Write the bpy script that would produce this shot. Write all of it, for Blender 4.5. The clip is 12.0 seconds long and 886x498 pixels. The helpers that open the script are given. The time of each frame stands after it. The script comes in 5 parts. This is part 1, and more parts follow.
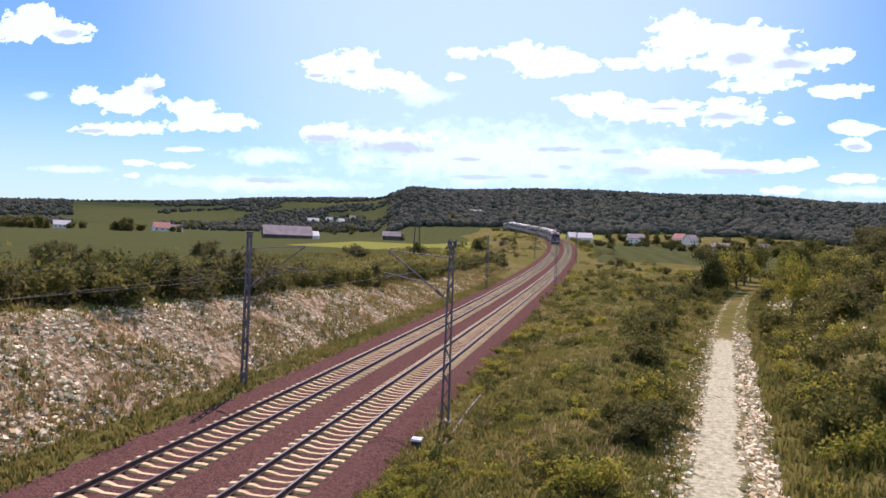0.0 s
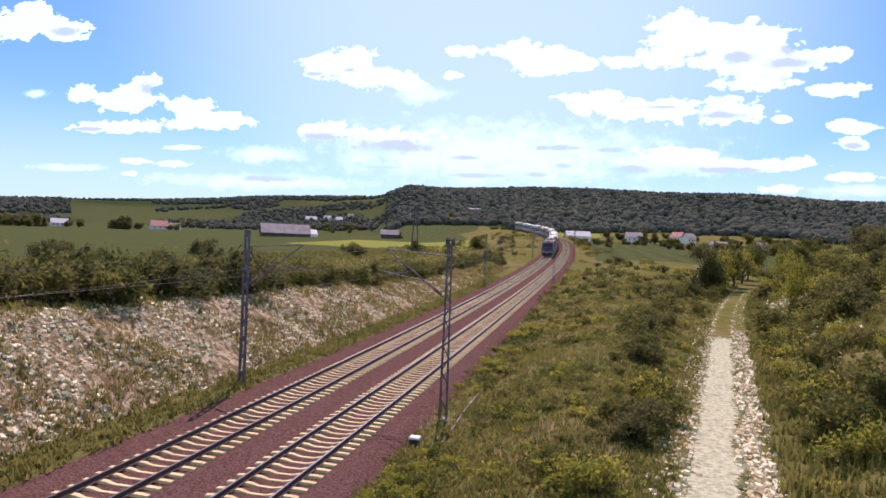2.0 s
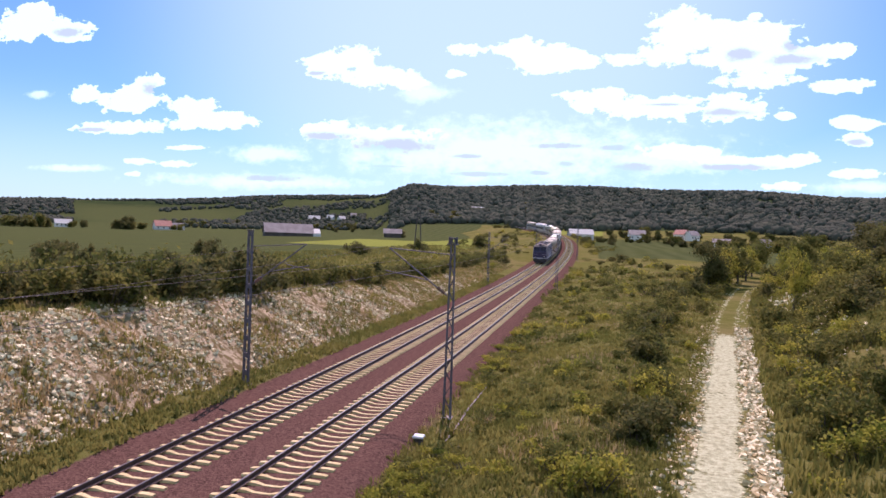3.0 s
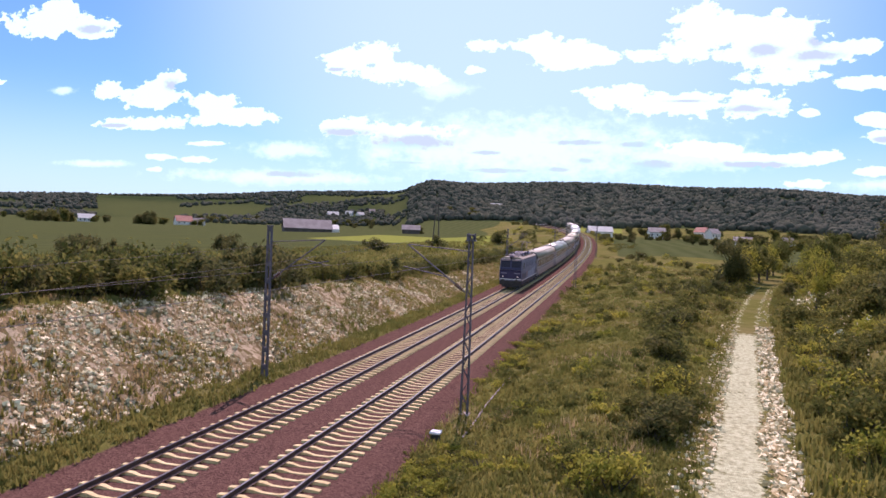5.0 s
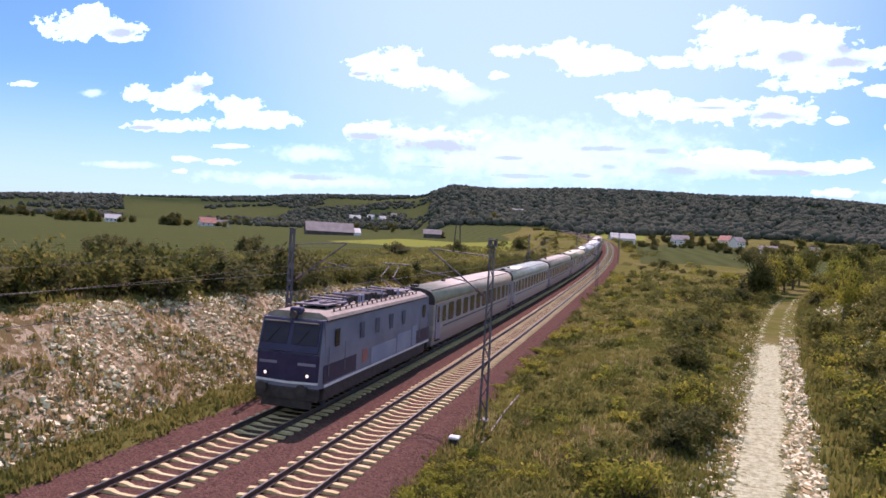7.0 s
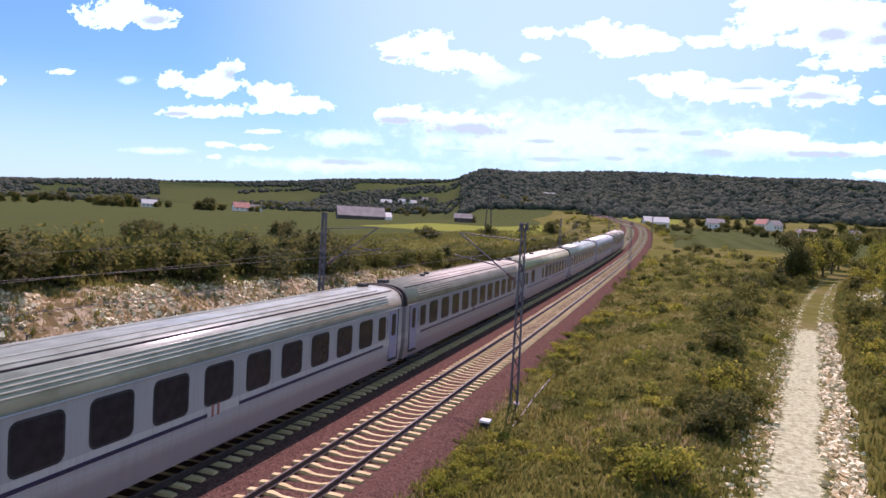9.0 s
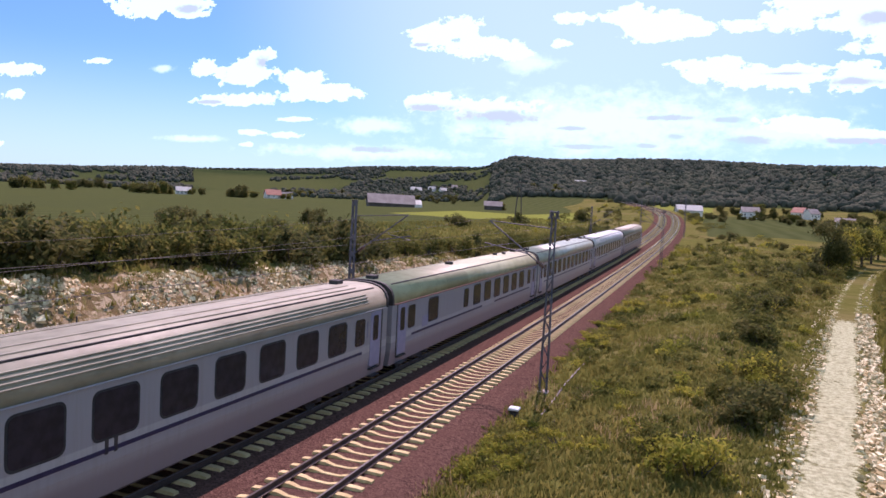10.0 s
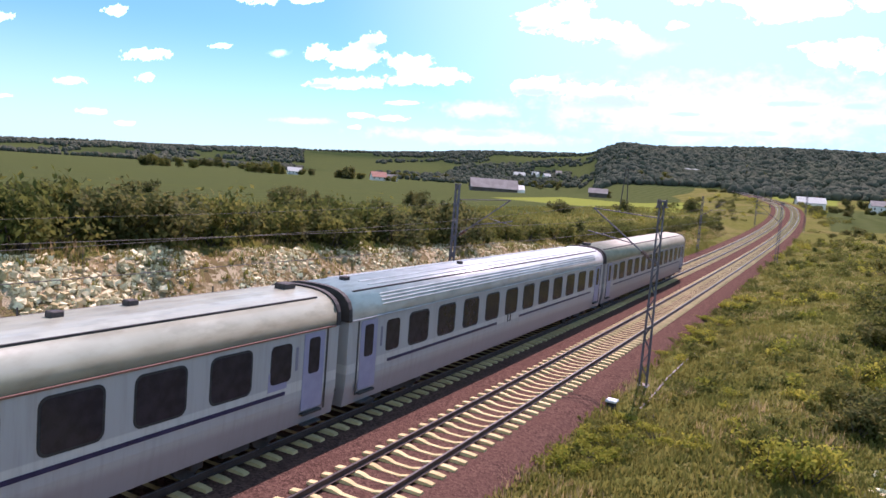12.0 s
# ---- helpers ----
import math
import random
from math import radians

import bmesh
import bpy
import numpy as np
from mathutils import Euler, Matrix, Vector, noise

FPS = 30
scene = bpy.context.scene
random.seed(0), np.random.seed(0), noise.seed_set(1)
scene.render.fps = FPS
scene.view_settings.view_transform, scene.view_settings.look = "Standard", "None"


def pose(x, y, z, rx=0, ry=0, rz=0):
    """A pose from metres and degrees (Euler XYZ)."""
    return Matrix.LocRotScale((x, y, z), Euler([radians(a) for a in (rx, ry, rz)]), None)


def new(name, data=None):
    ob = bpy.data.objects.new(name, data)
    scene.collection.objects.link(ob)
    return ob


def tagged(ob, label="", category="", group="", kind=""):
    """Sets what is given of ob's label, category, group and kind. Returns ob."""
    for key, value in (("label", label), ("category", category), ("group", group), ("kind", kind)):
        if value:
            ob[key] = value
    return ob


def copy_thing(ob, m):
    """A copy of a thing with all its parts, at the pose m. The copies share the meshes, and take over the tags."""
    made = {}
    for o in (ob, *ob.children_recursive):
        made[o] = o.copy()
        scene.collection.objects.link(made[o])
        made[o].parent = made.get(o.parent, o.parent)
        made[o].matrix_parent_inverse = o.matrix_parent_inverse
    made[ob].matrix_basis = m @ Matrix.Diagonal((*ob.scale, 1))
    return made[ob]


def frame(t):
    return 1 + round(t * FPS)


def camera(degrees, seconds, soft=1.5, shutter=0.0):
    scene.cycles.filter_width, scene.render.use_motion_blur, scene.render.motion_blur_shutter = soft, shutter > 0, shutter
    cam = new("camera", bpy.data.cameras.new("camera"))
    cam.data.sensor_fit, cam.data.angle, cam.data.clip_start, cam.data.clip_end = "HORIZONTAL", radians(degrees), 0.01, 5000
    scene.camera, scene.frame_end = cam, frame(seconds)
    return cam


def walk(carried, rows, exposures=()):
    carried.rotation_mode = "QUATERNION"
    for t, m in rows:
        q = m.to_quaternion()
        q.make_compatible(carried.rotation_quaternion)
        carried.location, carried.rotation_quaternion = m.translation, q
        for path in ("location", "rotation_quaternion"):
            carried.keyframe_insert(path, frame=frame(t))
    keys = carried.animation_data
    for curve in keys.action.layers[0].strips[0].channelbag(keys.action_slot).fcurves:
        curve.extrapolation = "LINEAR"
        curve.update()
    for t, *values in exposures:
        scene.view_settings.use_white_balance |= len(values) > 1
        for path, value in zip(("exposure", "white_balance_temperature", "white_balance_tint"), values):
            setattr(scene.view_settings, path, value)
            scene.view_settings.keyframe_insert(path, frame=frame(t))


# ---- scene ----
# ---- camera ----
EYE = 7.26
cam = camera(64.2, 12.0, soft=1.55)
ROWS = [
    (0.0, 12.20, -0.30, 2.40), (0.5, 12.04, -0.40, 2.19), (1.0, 11.97, -0.39, 2.20), (1.5, 11.88, -0.46, 2.31),
    (2.0, 12.04, -0.42, 2.42), (2.5, 12.18, -0.53, 2.23), (4.5, 12.94, -0.56, 2.39), (5.0, 13.74, -0.88, 2.47),
    (5.5, 13.88, -0.73, 3.15), (6.0, 14.65, -0.52, 3.56), (6.5, 14.70, -0.73, 3.50), (7.0, 15.47, -0.59, 3.23),
    (9.0, 17.90, -2.01, 3.11), (9.5, 18.94, -2.67, 3.09), (10.0, 20.25, -3.14, 3.27), (10.5, 21.64, -4.25, 3.80),
    (11.0, 22.11, -4.30, 3.74), (11.5, 24.23, -4.52, 4.07), (12.0, 28.33, -4.94, 4.69),
]
walk(cam, [(t, pose(0, 0, EYE, 90 + pitch, 0, yaw) @ pose(0, 0, 0, 0, 0, roll)) for t, yaw, pitch, roll in ROWS],
     exposures=[(0.0, 0.29, 5900, 55), (9.0, 0.30, 5900, 55), (10.4, 0.28, 5900, 54), (11.0, 0.42, 5900, 51), (11.5, 0.60, 5850, 48), (12.0, 0.62, 5800, 45)])

# ---- sky, sun, exposure ----
SUN_AZ, SUN_EL = -9.0, 52.0          # degrees right of the +y axis, degrees above the level
scene.view_settings.exposure = 0.0
sun = new("sun", bpy.data.lights.new("sun", "SUN"))
sun.data.energy, sun.data.angle, sun.data.color = 5.0, radians(0.6), (1.0, 0.835, 0.665)
sun.matrix_basis = pose(0, 0, 60, 90 - SUN_EL, 0, 180 - SUN_AZ)


class Nodes:
    """Short hand for a node tree."""

    def __init__(self, tree):
        self.tree = tree
        tree.nodes.clear()

    def add(self, kind, inputs=(), operation=None, clamp=False, data_type=None, blend_type=None, ease_type=None, layer_name=None):
        n = self.tree.nodes.new(kind)
        if operation:
            n.operation = operation
        if clamp:
            n.use_clamp = True
        if data_type:
            n.data_type = data_type
        if blend_type:
            n.blend_type = blend_type
        if ease_type:
            n.interpolation_type = ease_type
        if layer_name:
            n.layer_name = layer_name
        for k, v in dict(inputs).items():
            if isinstance(v, bpy.types.NodeSocket):
                self.tree.links.new(v, n.inputs[k])
            else:
                n.inputs[k].default_value = v
        return n

    def math(self, op, a, b=0.0, c=0.0, clamp=False):
        return self.add("ShaderNodeMath", {0: a, 1: b, 2: c}, operation=op, clamp=clamp).outputs[0]

    def vec(self, op, a, b=(0, 0, 0)):
        return self.add("ShaderNodeVectorMath", {0: a, 1: b}, operation=op)

    def mix(self, fac, a, b):
        n = self.add("ShaderNodeMix", {0: fac, 6: a, 7: b}, data_type="RGBA")
        return n.outputs[2]

    def span(self, v, lo, hi, a=0.0, b=1.0):
        return self.add("ShaderNodeMapRange", {0: v, 1: lo, 2: hi, 3: a, 4: b}, ease_type="SMOOTHSTEP").outputs[0]

    def noise(self, where, scale, detail=4.0, rough=0.55):
        return self.add("ShaderNodeTexNoise", {"Vector": where, "Scale": scale, "Detail": detail, "Roughness": rough})


def rgb(r, g, b):
    return (r, g, b, 1.0)


def make_world():
    world = bpy.data.worlds.new("sky")
    world.use_nodes = True
    scene.world = world
    n = Nodes(world.node_tree)
    way = n.add("ShaderNodeTexCoord").outputs["Generated"]
    air = n.add("ShaderNodeTexSky")
    air.sky_type, air.sun_disc = "NISHITA", False
    air.sun_elevation, air.sun_rotation = radians(SUN_EL), radians(SUN_AZ)
    air.air_density, air.dust_density, air.ozone_density = 1.0, 0.7, 2.0
    sky = air.outputs[0]
    part_ = n.add("ShaderNodeSeparateXYZ", {0: way}).outputs
    front = n.math("MAXIMUM", part_[1], 0.02)
    u, v = n.math("DIVIDE", part_[0], front), n.math("DIVIDE", part_[2], front)
    flat = n.add("ShaderNodeCombineXYZ", {0: u, 1: v}).outputs[0]
    # billows that fray the edges of every cloud
    rag = n.noise(n.vec("MULTIPLY", flat, (1.0, 1.5, 1.0)).outputs[0], 24.0, 8.0, 0.62)
    rag2 = n.noise(n.vec("MULTIPLY", flat, (1.0, 1.3, 1.0)).outputs[0], 70.0, 3.0, 0.6)
    fray = n.math("ADD", n.math("MULTIPLY", n.math("SUBTRACT", rag.outputs[0], 0.5), 2.5),
                  n.math("MULTIPLY", n.math("SUBTRACT", rag2.outputs[0], 0.5), 1.1))

    def nearest(puffs):
        """How far the line of sight lies from the closest puff, in puff radii."""
        best = None
        for cu, cv, a, b in puffs:
            d = n.add("ShaderNodeVectorMath", {0: flat, 1: (1 / a, 1 / b, 0), 2: (-cu / a, -cv / b, 0)}, operation="MULTIPLY_ADD").outputs[0]
            r = n.vec("LENGTH", d).outputs["Value"]
            best = r if best is None else n.math("MINIMUM", best, r)
        return n.math("SUBTRACT", best, fray)

    cover = n.math("MAXIMUM", n.span(nearest(CLOUDS), 1.04, 0.90), n.math("MULTIPLY", n.span(nearest(THIN), 1.5, 0.3), 0.85))
    base = n.span(nearest(SHADED), 1.35, 0.55)
    # unseen clouds behind the view, made denser to whiten the fill light
    behind = n.noise(n.vec("MULTIPLY", way, (1, 1, 2.5)).outputs[0], 3.2, 6.0, 0.6)
    back = n.math("MULTIPLY", n.span(behind.outputs[0], 0.45, 0.57), n.span(part_[1], 0.25, -0.1))
    cover = n.math("MULTIPLY", n.math("MAXIMUM", cover, back), n.span(part_[2], 0.0, 0.03))
    # thin bright haze round the sun's side of the sky
    toward = Vector((math.sin(radians(SUN_AZ)) * 0.93, math.cos(radians(SUN_AZ)) * 0.93, 0.36)).normalized()
    near = n.vec("DOT_PRODUCT", way, tuple(toward)).outputs["Value"]
    haze = n.math("MULTIPLY", n.span(near, 0.86, 1.0), 0.6)
    low_haze = n.math("MULTIPLY", n.span(part_[2], 0.20, 0.02), 0.55)
    veil = n.math("MAXIMUM", haze, low_haze)
    tint = n.add("ShaderNodeMix", {0: 1.0, 6: sky, 7: rgb(0.56, 1.05, 1.05)}, data_type="RGBA", blend_type="MULTIPLY").outputs[2]
    hazy = n.mix(veil, tint, rgb(7.2, 10.3, 9.7))
    grey = n.mix(n.math("MULTIPLY", base, 0.85), rgb(8.3, 12.6, 10.9), rgb(5.1, 6.8, 7.3))
    full = n.mix(n.math("MULTIPLY", cover, 0.95), hazy, grey)
    bg = n.add("ShaderNodeBackground", {0: full, 1: 0.086})
    out = n.add("ShaderNodeOutputWorld", {0: bg.outputs[0]})


# clouds, thin clouds and shaded undersides: sideways and upward slope of the line of sight, half width, half height
CLOUDS = [
    (-0.942, 0.337, 0.088, 0.026), (-0.882, 0.329, 0.063, 0.020), (-0.927, 0.360, 0.035, 0.012), (-0.854, 0.311, 0.039, 0.007), (-0.821, 0.222, 0.027, 0.017), (-0.745, 0.209, 0.062, 0.021),
    (-0.708, 0.234, 0.025, 0.017), (-0.630, 0.198, 0.043, 0.015), (-0.603, 0.176, 0.086, 0.015), (-0.760, 0.166, 0.081, 0.011), (-0.635, 0.134, 0.032, 0.004), (-0.656, 0.108, 0.030, 0.006),
    (-0.722, 0.111, 0.029, 0.005), (-0.730, 0.091, 0.018, 0.005), (-0.410, 0.260, 0.043, 0.019), (-0.368, 0.269, 0.043, 0.017), (-0.330, 0.242, 0.056, 0.018), (-0.281, 0.233, 0.034, 0.012),
    (-0.190, 0.278, 0.026, 0.010), (-0.211, 0.243, 0.016, 0.007), (-0.113, 0.276, 0.042, 0.017), (-0.072, 0.262, 0.060, 0.020), (-0.020, 0.258, 0.015, 0.012), (0.028, 0.260, 0.023, 0.009),
]
CLOUDS += [
    (0.100, 0.295, 0.042, 0.034), (0.079, 0.267, 0.033, 0.017), (0.172, 0.283, 0.074, 0.030), (0.202, 0.256, 0.078, 0.022), (0.196, 0.230, 0.053, 0.011), (0.292, 0.266, 0.021, 0.010),
    (0.192, 0.314, 0.012, 0.008), (0.299, 0.221, 0.037, 0.009), (-0.012, 0.206, 0.050, 0.015), (0.064, 0.195, 0.064, 0.019), (0.169, 0.192, 0.046, 0.018), (0.234, 0.182, 0.014, 0.005),
    (0.325, 0.172, 0.030, 0.009), (0.318, 0.151, 0.022, 0.010), (-0.405, 0.161, 0.045, 0.015), (-0.294, 0.150, 0.069, 0.018), (0.103, 0.134, 0.058, 0.011), (0.197, 0.121, 0.070, 0.010),
    (0.259, 0.126, 0.018, 0.009), (0.233, 0.091, 0.029, 0.007), (0.320, 0.108, 0.033, 0.007), (-1.269, 0.224, 0.083, 0.014), (-1.514, 0.169, 0.061, 0.009), (-1.271, 0.176, 0.026, 0.010),
    (-1.440, 0.105, 0.053, 0.007), (-1.057, 0.236, 0.030, 0.005), (-1.797, 0.322, 0.052, 0.012), (-1.370, 0.317, 0.040, 0.012), (-1.775, 0.135, 0.033, 0.005), (-1.326, 0.081, 0.036, 0.006),
]
THIN = [
    (-0.250, 0.218, 0.034, 0.013), (-0.143, 0.132, 0.219, 0.039), (-0.496, 0.125, 0.066, 0.012), (-0.508, 0.083, 0.160, 0.010), (0.082, 0.123, 0.096, 0.018), (-0.910, 0.221, 0.022, 0.006),
    (-0.839, 0.099, 0.064, 0.005), (0.314, 0.091, 0.040, 0.007),
]
SHADED = [
    (-0.405, 0.153, 0.034, 0.006), (-0.294, 0.141, 0.057, 0.010), (-0.188, 0.125, 0.020, 0.003), (-0.310, 0.109, 0.023, 0.002), (-0.166, 0.100, 0.044, 0.003), (-0.060, 0.141, 0.034, 0.004),
    (0.018, 0.139, 0.020, 0.004), (0.041, 0.112, 0.027, 0.006), (-0.047, 0.116, 0.012, 0.004), (-0.086, 0.103, 0.014, 0.003), (0.162, 0.187, 0.031, 0.005), (0.177, 0.264, 0.020, 0.008),
    (0.236, 0.256, 0.029, 0.006), (0.238, 0.274, 0.010, 0.007), (-0.423, 0.248, 0.013, 0.003), (-0.489, 0.088, 0.041, 0.005), (0.176, 0.114, 0.042, 0.004), (0.079, 0.198, 0.021, 0.002),
    (-0.702, 0.227, 0.014, 0.008), (-0.860, 0.321, 0.021, 0.006), (0.318, 0.148, 0.013, 0.004), (-0.810, 0.162, 0.026, 0.003),
]
make_world()

# ---- the lie of the land ----
X0 = 9.19                                # the track nearer the camera runs this far to its left


def ease(v, a, b):
    t = np.clip((v - a) / (b - a), 0.0, 1.0)
    return t * t * (3 - 2 * t)


def line_x(y):
    """Where the near track's middle lies at y."""
    w = np.clip(y, 0.0, 320.0)
    bend = 1.2e-5 * w ** 2 + 1.0e-6 * w ** 3 - 4.4e-9 * w ** 4
    return -X0 + bend - 0.25 * np.clip(y - 320.0, 0.0, 200.0)


def line_z(y):
    """The height of the rails at y."""
    w = np.clip(y, 0.0, 255.0)
    return 0.0014 * w + 1.45e-4 * w ** 2 + 0.055 * np.clip(y - 255.0, 0.0, 160.0)


def path_x(y):
    w = np.clip(y, -60.0, 220.0)
    return -0.1 + 0.174 * w + 0.0007 * np.clip(w - 60.0, 0.0, 200.0) ** 2


def rumple(x, y, size):
    k = 1.0 / size
    return (np.sin(1.7 * k * x + 2.1 * np.sin(0.9 * k * y)) + np.sin(1.3 * k * y + 1.9 * np.sin(1.1 * k * x + 2.0))) * 0.5


def far_land(x, y):
    """The open country: a gently rising valley, a wooded hill ahead and lower hills to its left."""
    r, az = np.hypot(x, y), np.degrees(np.arctan2(x, np.maximum(y, 1.0)))
    side = -(x - line_x(y)) - 20.0
    z = 3.0 + 0.015 * np.clip(y, 0, 600) - 0.006 * np.clip(side, -100, 400) + 0.4 * rumple(x, y, 60.0)
    wood = ease(az, -18.2, -14.6)
    near_hill = wood * (102.0 + 7.0 * ease(az, -14.0, -4.0) * (1 - ease(az, 10.0, 18.0)) - 0.42 * np.clip(az, -20, 14) - 0.9 * np.clip(az - 14, 0, 12)) * ease(r, 480.0, 1500.0)
    low_hill = (1 - wood) * (50.0 + 1.85 * np.clip(az + 44, -20, 30)) * ease(r, 750.0, 1700.0)
    back_hill = 24.0 * ease(r, 1700.0, 2500.0)
    return z + near_hill + low_hill + back_hill + ease(r, 600, 1200) * 4.0 * rumple(x, y, 170.0)


def land(x, y):
    """The height of the ground."""
    l, zt = x - line_x(y), line_z(y)
    depth = 1.2 + 0.45 * (1 - ease(y, 14.0, 34.0)) + 2.3 * (1 - ease(y, 26.0, 95.0)) - 0.9 * ease(y, 90.0, 170.0)
    bed = -0.262
    left = np.interp(l, [-60, -26, -13.2, -12.0, -8.1, -7.2, -6.6, -6.1], [9, 1.12, 1.03, 0.95, 0.03, -0.01, 0, 0])
    toe = np.where(l < -6.1, 0.22 * ease(-l, 6.3, 7.2), 0.0)
    cut = zt + bed + toe + depth * np.clip(left, 0, 1.15) + np.where(l < -7.6, 0.16 * rumple(x, y, 0.9), 0)
    open_left = far_land(x, y)
    w = ease(-l, 14.0, 60.0)
    z_left = cut * (1 - w) + open_left * w
    # right of the track: a low grassy swell, then the stony path, then a bank
    px = path_x(y)
    d = x - px
    path_z = 0.25 + 0.55 * zt + 0.004 * np.clip(y, 0, 300)
    swell = zt + bed - 0.34 * ease(l, 1.9, 3.0) + 0.2 * ease(l, 3.4, 5.5)
    t = np.clip((l - 4.0) / np.maximum(px - line_x(y) - 6.0, 1.0), 0, 1)
    mid = swell * (1 - t) + path_z * t + 1.1 * np.sin(np.pi * t) ** 1.5 * ease(y, 5.0, 40.0) + np.where(l > 4, 0.12 * rumple(x, y, 1.6), 0)
    bank = path_z + 4.6 * ease(d, 2.6, 15.0) + 1.2 * ease(d, 14.0, 40.0) + 0.25 * rumple(x, y, 3.0) * ease(d, 3, 6)
    z_right = np.where(d < 0, mid, bank)
    z_right = np.where(np.abs(d) < 2.2, path_z + 0.05 * rumple(x, y, 0.5) - 0.12 * (1 - ease(np.abs(d), 0.9, 2.2)), z_right)
    w = ease(y, 130.0, 330.0) + (1 - ease(y, 130.0, 330.0)) * ease(l, 55.0, 160.0)
    w = w * ease(l, 4.0, 26.0)
    z_right = z_right * (1 - w) + np.maximum(far_land(x, y), path_z * (1 - ease(l, 60, 200))) * w
    z = np.where(l < -3.0, z_left, z_right)
    w = ease(y, 350.0, 520.0)
    return z * (1 - w) + far_land(x, y) * w
# ---- end of land ----


# ---- materials ----
def material(name, build, **keys):
    m = bpy.data.materials.new(name)
    m.use_nodes = True
    n = Nodes(m.node_tree)
    shader = build(n, **keys)
    n.add("ShaderNodeOutputMaterial", {0: shader})
    return m


def surface(n, colour, rough=0.8, metal=0.0, bump=None, depth=0.02, gloss=0.5, glow=None):
    ins = {"Base Color": colour, "Roughness": rough, "Metallic": metal, "Specular IOR Level": gloss}
    if bump is not None:
        ins["Normal"] = n.add("ShaderNodeBump", {"Height": bump, "Strength": 1.0, "Distance": depth}).outputs[0]
    if glow:
        ins["Emission Color"], ins["Emission Strength"] = glow
    return n.add("ShaderNodeBsdfPrincipled", ins).outputs[0]


def place(n):
    return n.add("ShaderNodeNewGeometry").outputs["Position"]


def local(n):
    return n.add("ShaderNodeTexCoord").outputs["Object"]


def plain(n, a, b, scale=3.0, rough=0.7, metal=0.0, depth=0.01, vary=0.0, fine=40.0, gloss=0.5):
    """Two tones in patches, with fine grain."""
    where = local(n)
    big, small = n.noise(where, scale, 5.0).outputs[0], n.noise(where, fine, 3.0, 0.6).outputs[0]
    f = n.math("ADD", n.math("MULTIPLY", n.span(big, 0.35, 0.65), 0.65), n.math("MULTIPLY", small, 0.35))
    if vary:
        f = n.math("ADD", f, n.math("MULTIPLY", n.math("SUBTRACT", n.add("ShaderNodeObjectInfo").outputs["Random"], 0.5), vary), clamp=True)
    return surface(n, n.mix(f, rgb(*a), rgb(*b)), rough, metal, small, depth, gloss)


def leafy(n, a, b, c, rough=0.6):
    """Leaves: tone by leaf and by bush, a little light passing through."""
    isl = n.add("ShaderNodeNewGeometry").outputs["Random Per Island"]
    one = n.add("ShaderNodeObjectInfo").outputs["Random"]
    col = n.mix(isl, rgb(*a), rgb(*b))
    col = n.mix(n.math("MULTIPLY", one, 0.6), col, rgb(*c))
    patch, wide = n.noise(place(n), 0.4, 4.0).outputs[0], n.noise(place(n), 0.13, 3.0).outputs[0]
    col = n.mix(n.math("MULTIPLY", n.span(patch, 0.48, 0.66), 0.55), col, rgb(*b))
    col = n.mix(n.math("MULTIPLY", n.span(wide, 0.45, 0.6), 0.6), col, rgb(a[0] * 0.75, a[1] * 0.85, a[2] * 0.9))
    body = surface(n, col, rough, gloss=0.04)
    thin = n.add("ShaderNodeBsdfTranslucent", {0: col}).outputs[0]
    return n.add("ShaderNodeMixShader", {0: 0.5, 1: body, 2: thin}).outputs[0]


def wood_look(n):
    """Far crowns: dull greens, crown by crown, with leafy relief."""
    isl = n.add("ShaderNodeNewGeometry").outputs["Random Per Island"]
    where = place(n)
    fine, big = n.noise(where, 0.55, 4.0, 0.7).outputs[0], n.noise(where, 0.012, 3.0).outputs[0]
    col = n.mix(isl, rgb(0.066, 0.072, 0.056), rgb(0.086, 0.091, 0.066))
    col = n.mix(n.math("MULTIPLY", n.span(big, 0.42, 0.62), 0.6), col, rgb(0.092, 0.095, 0.064))
    return surface(n, col, 1.0, 0.0, fine, 0.6, 0.0)


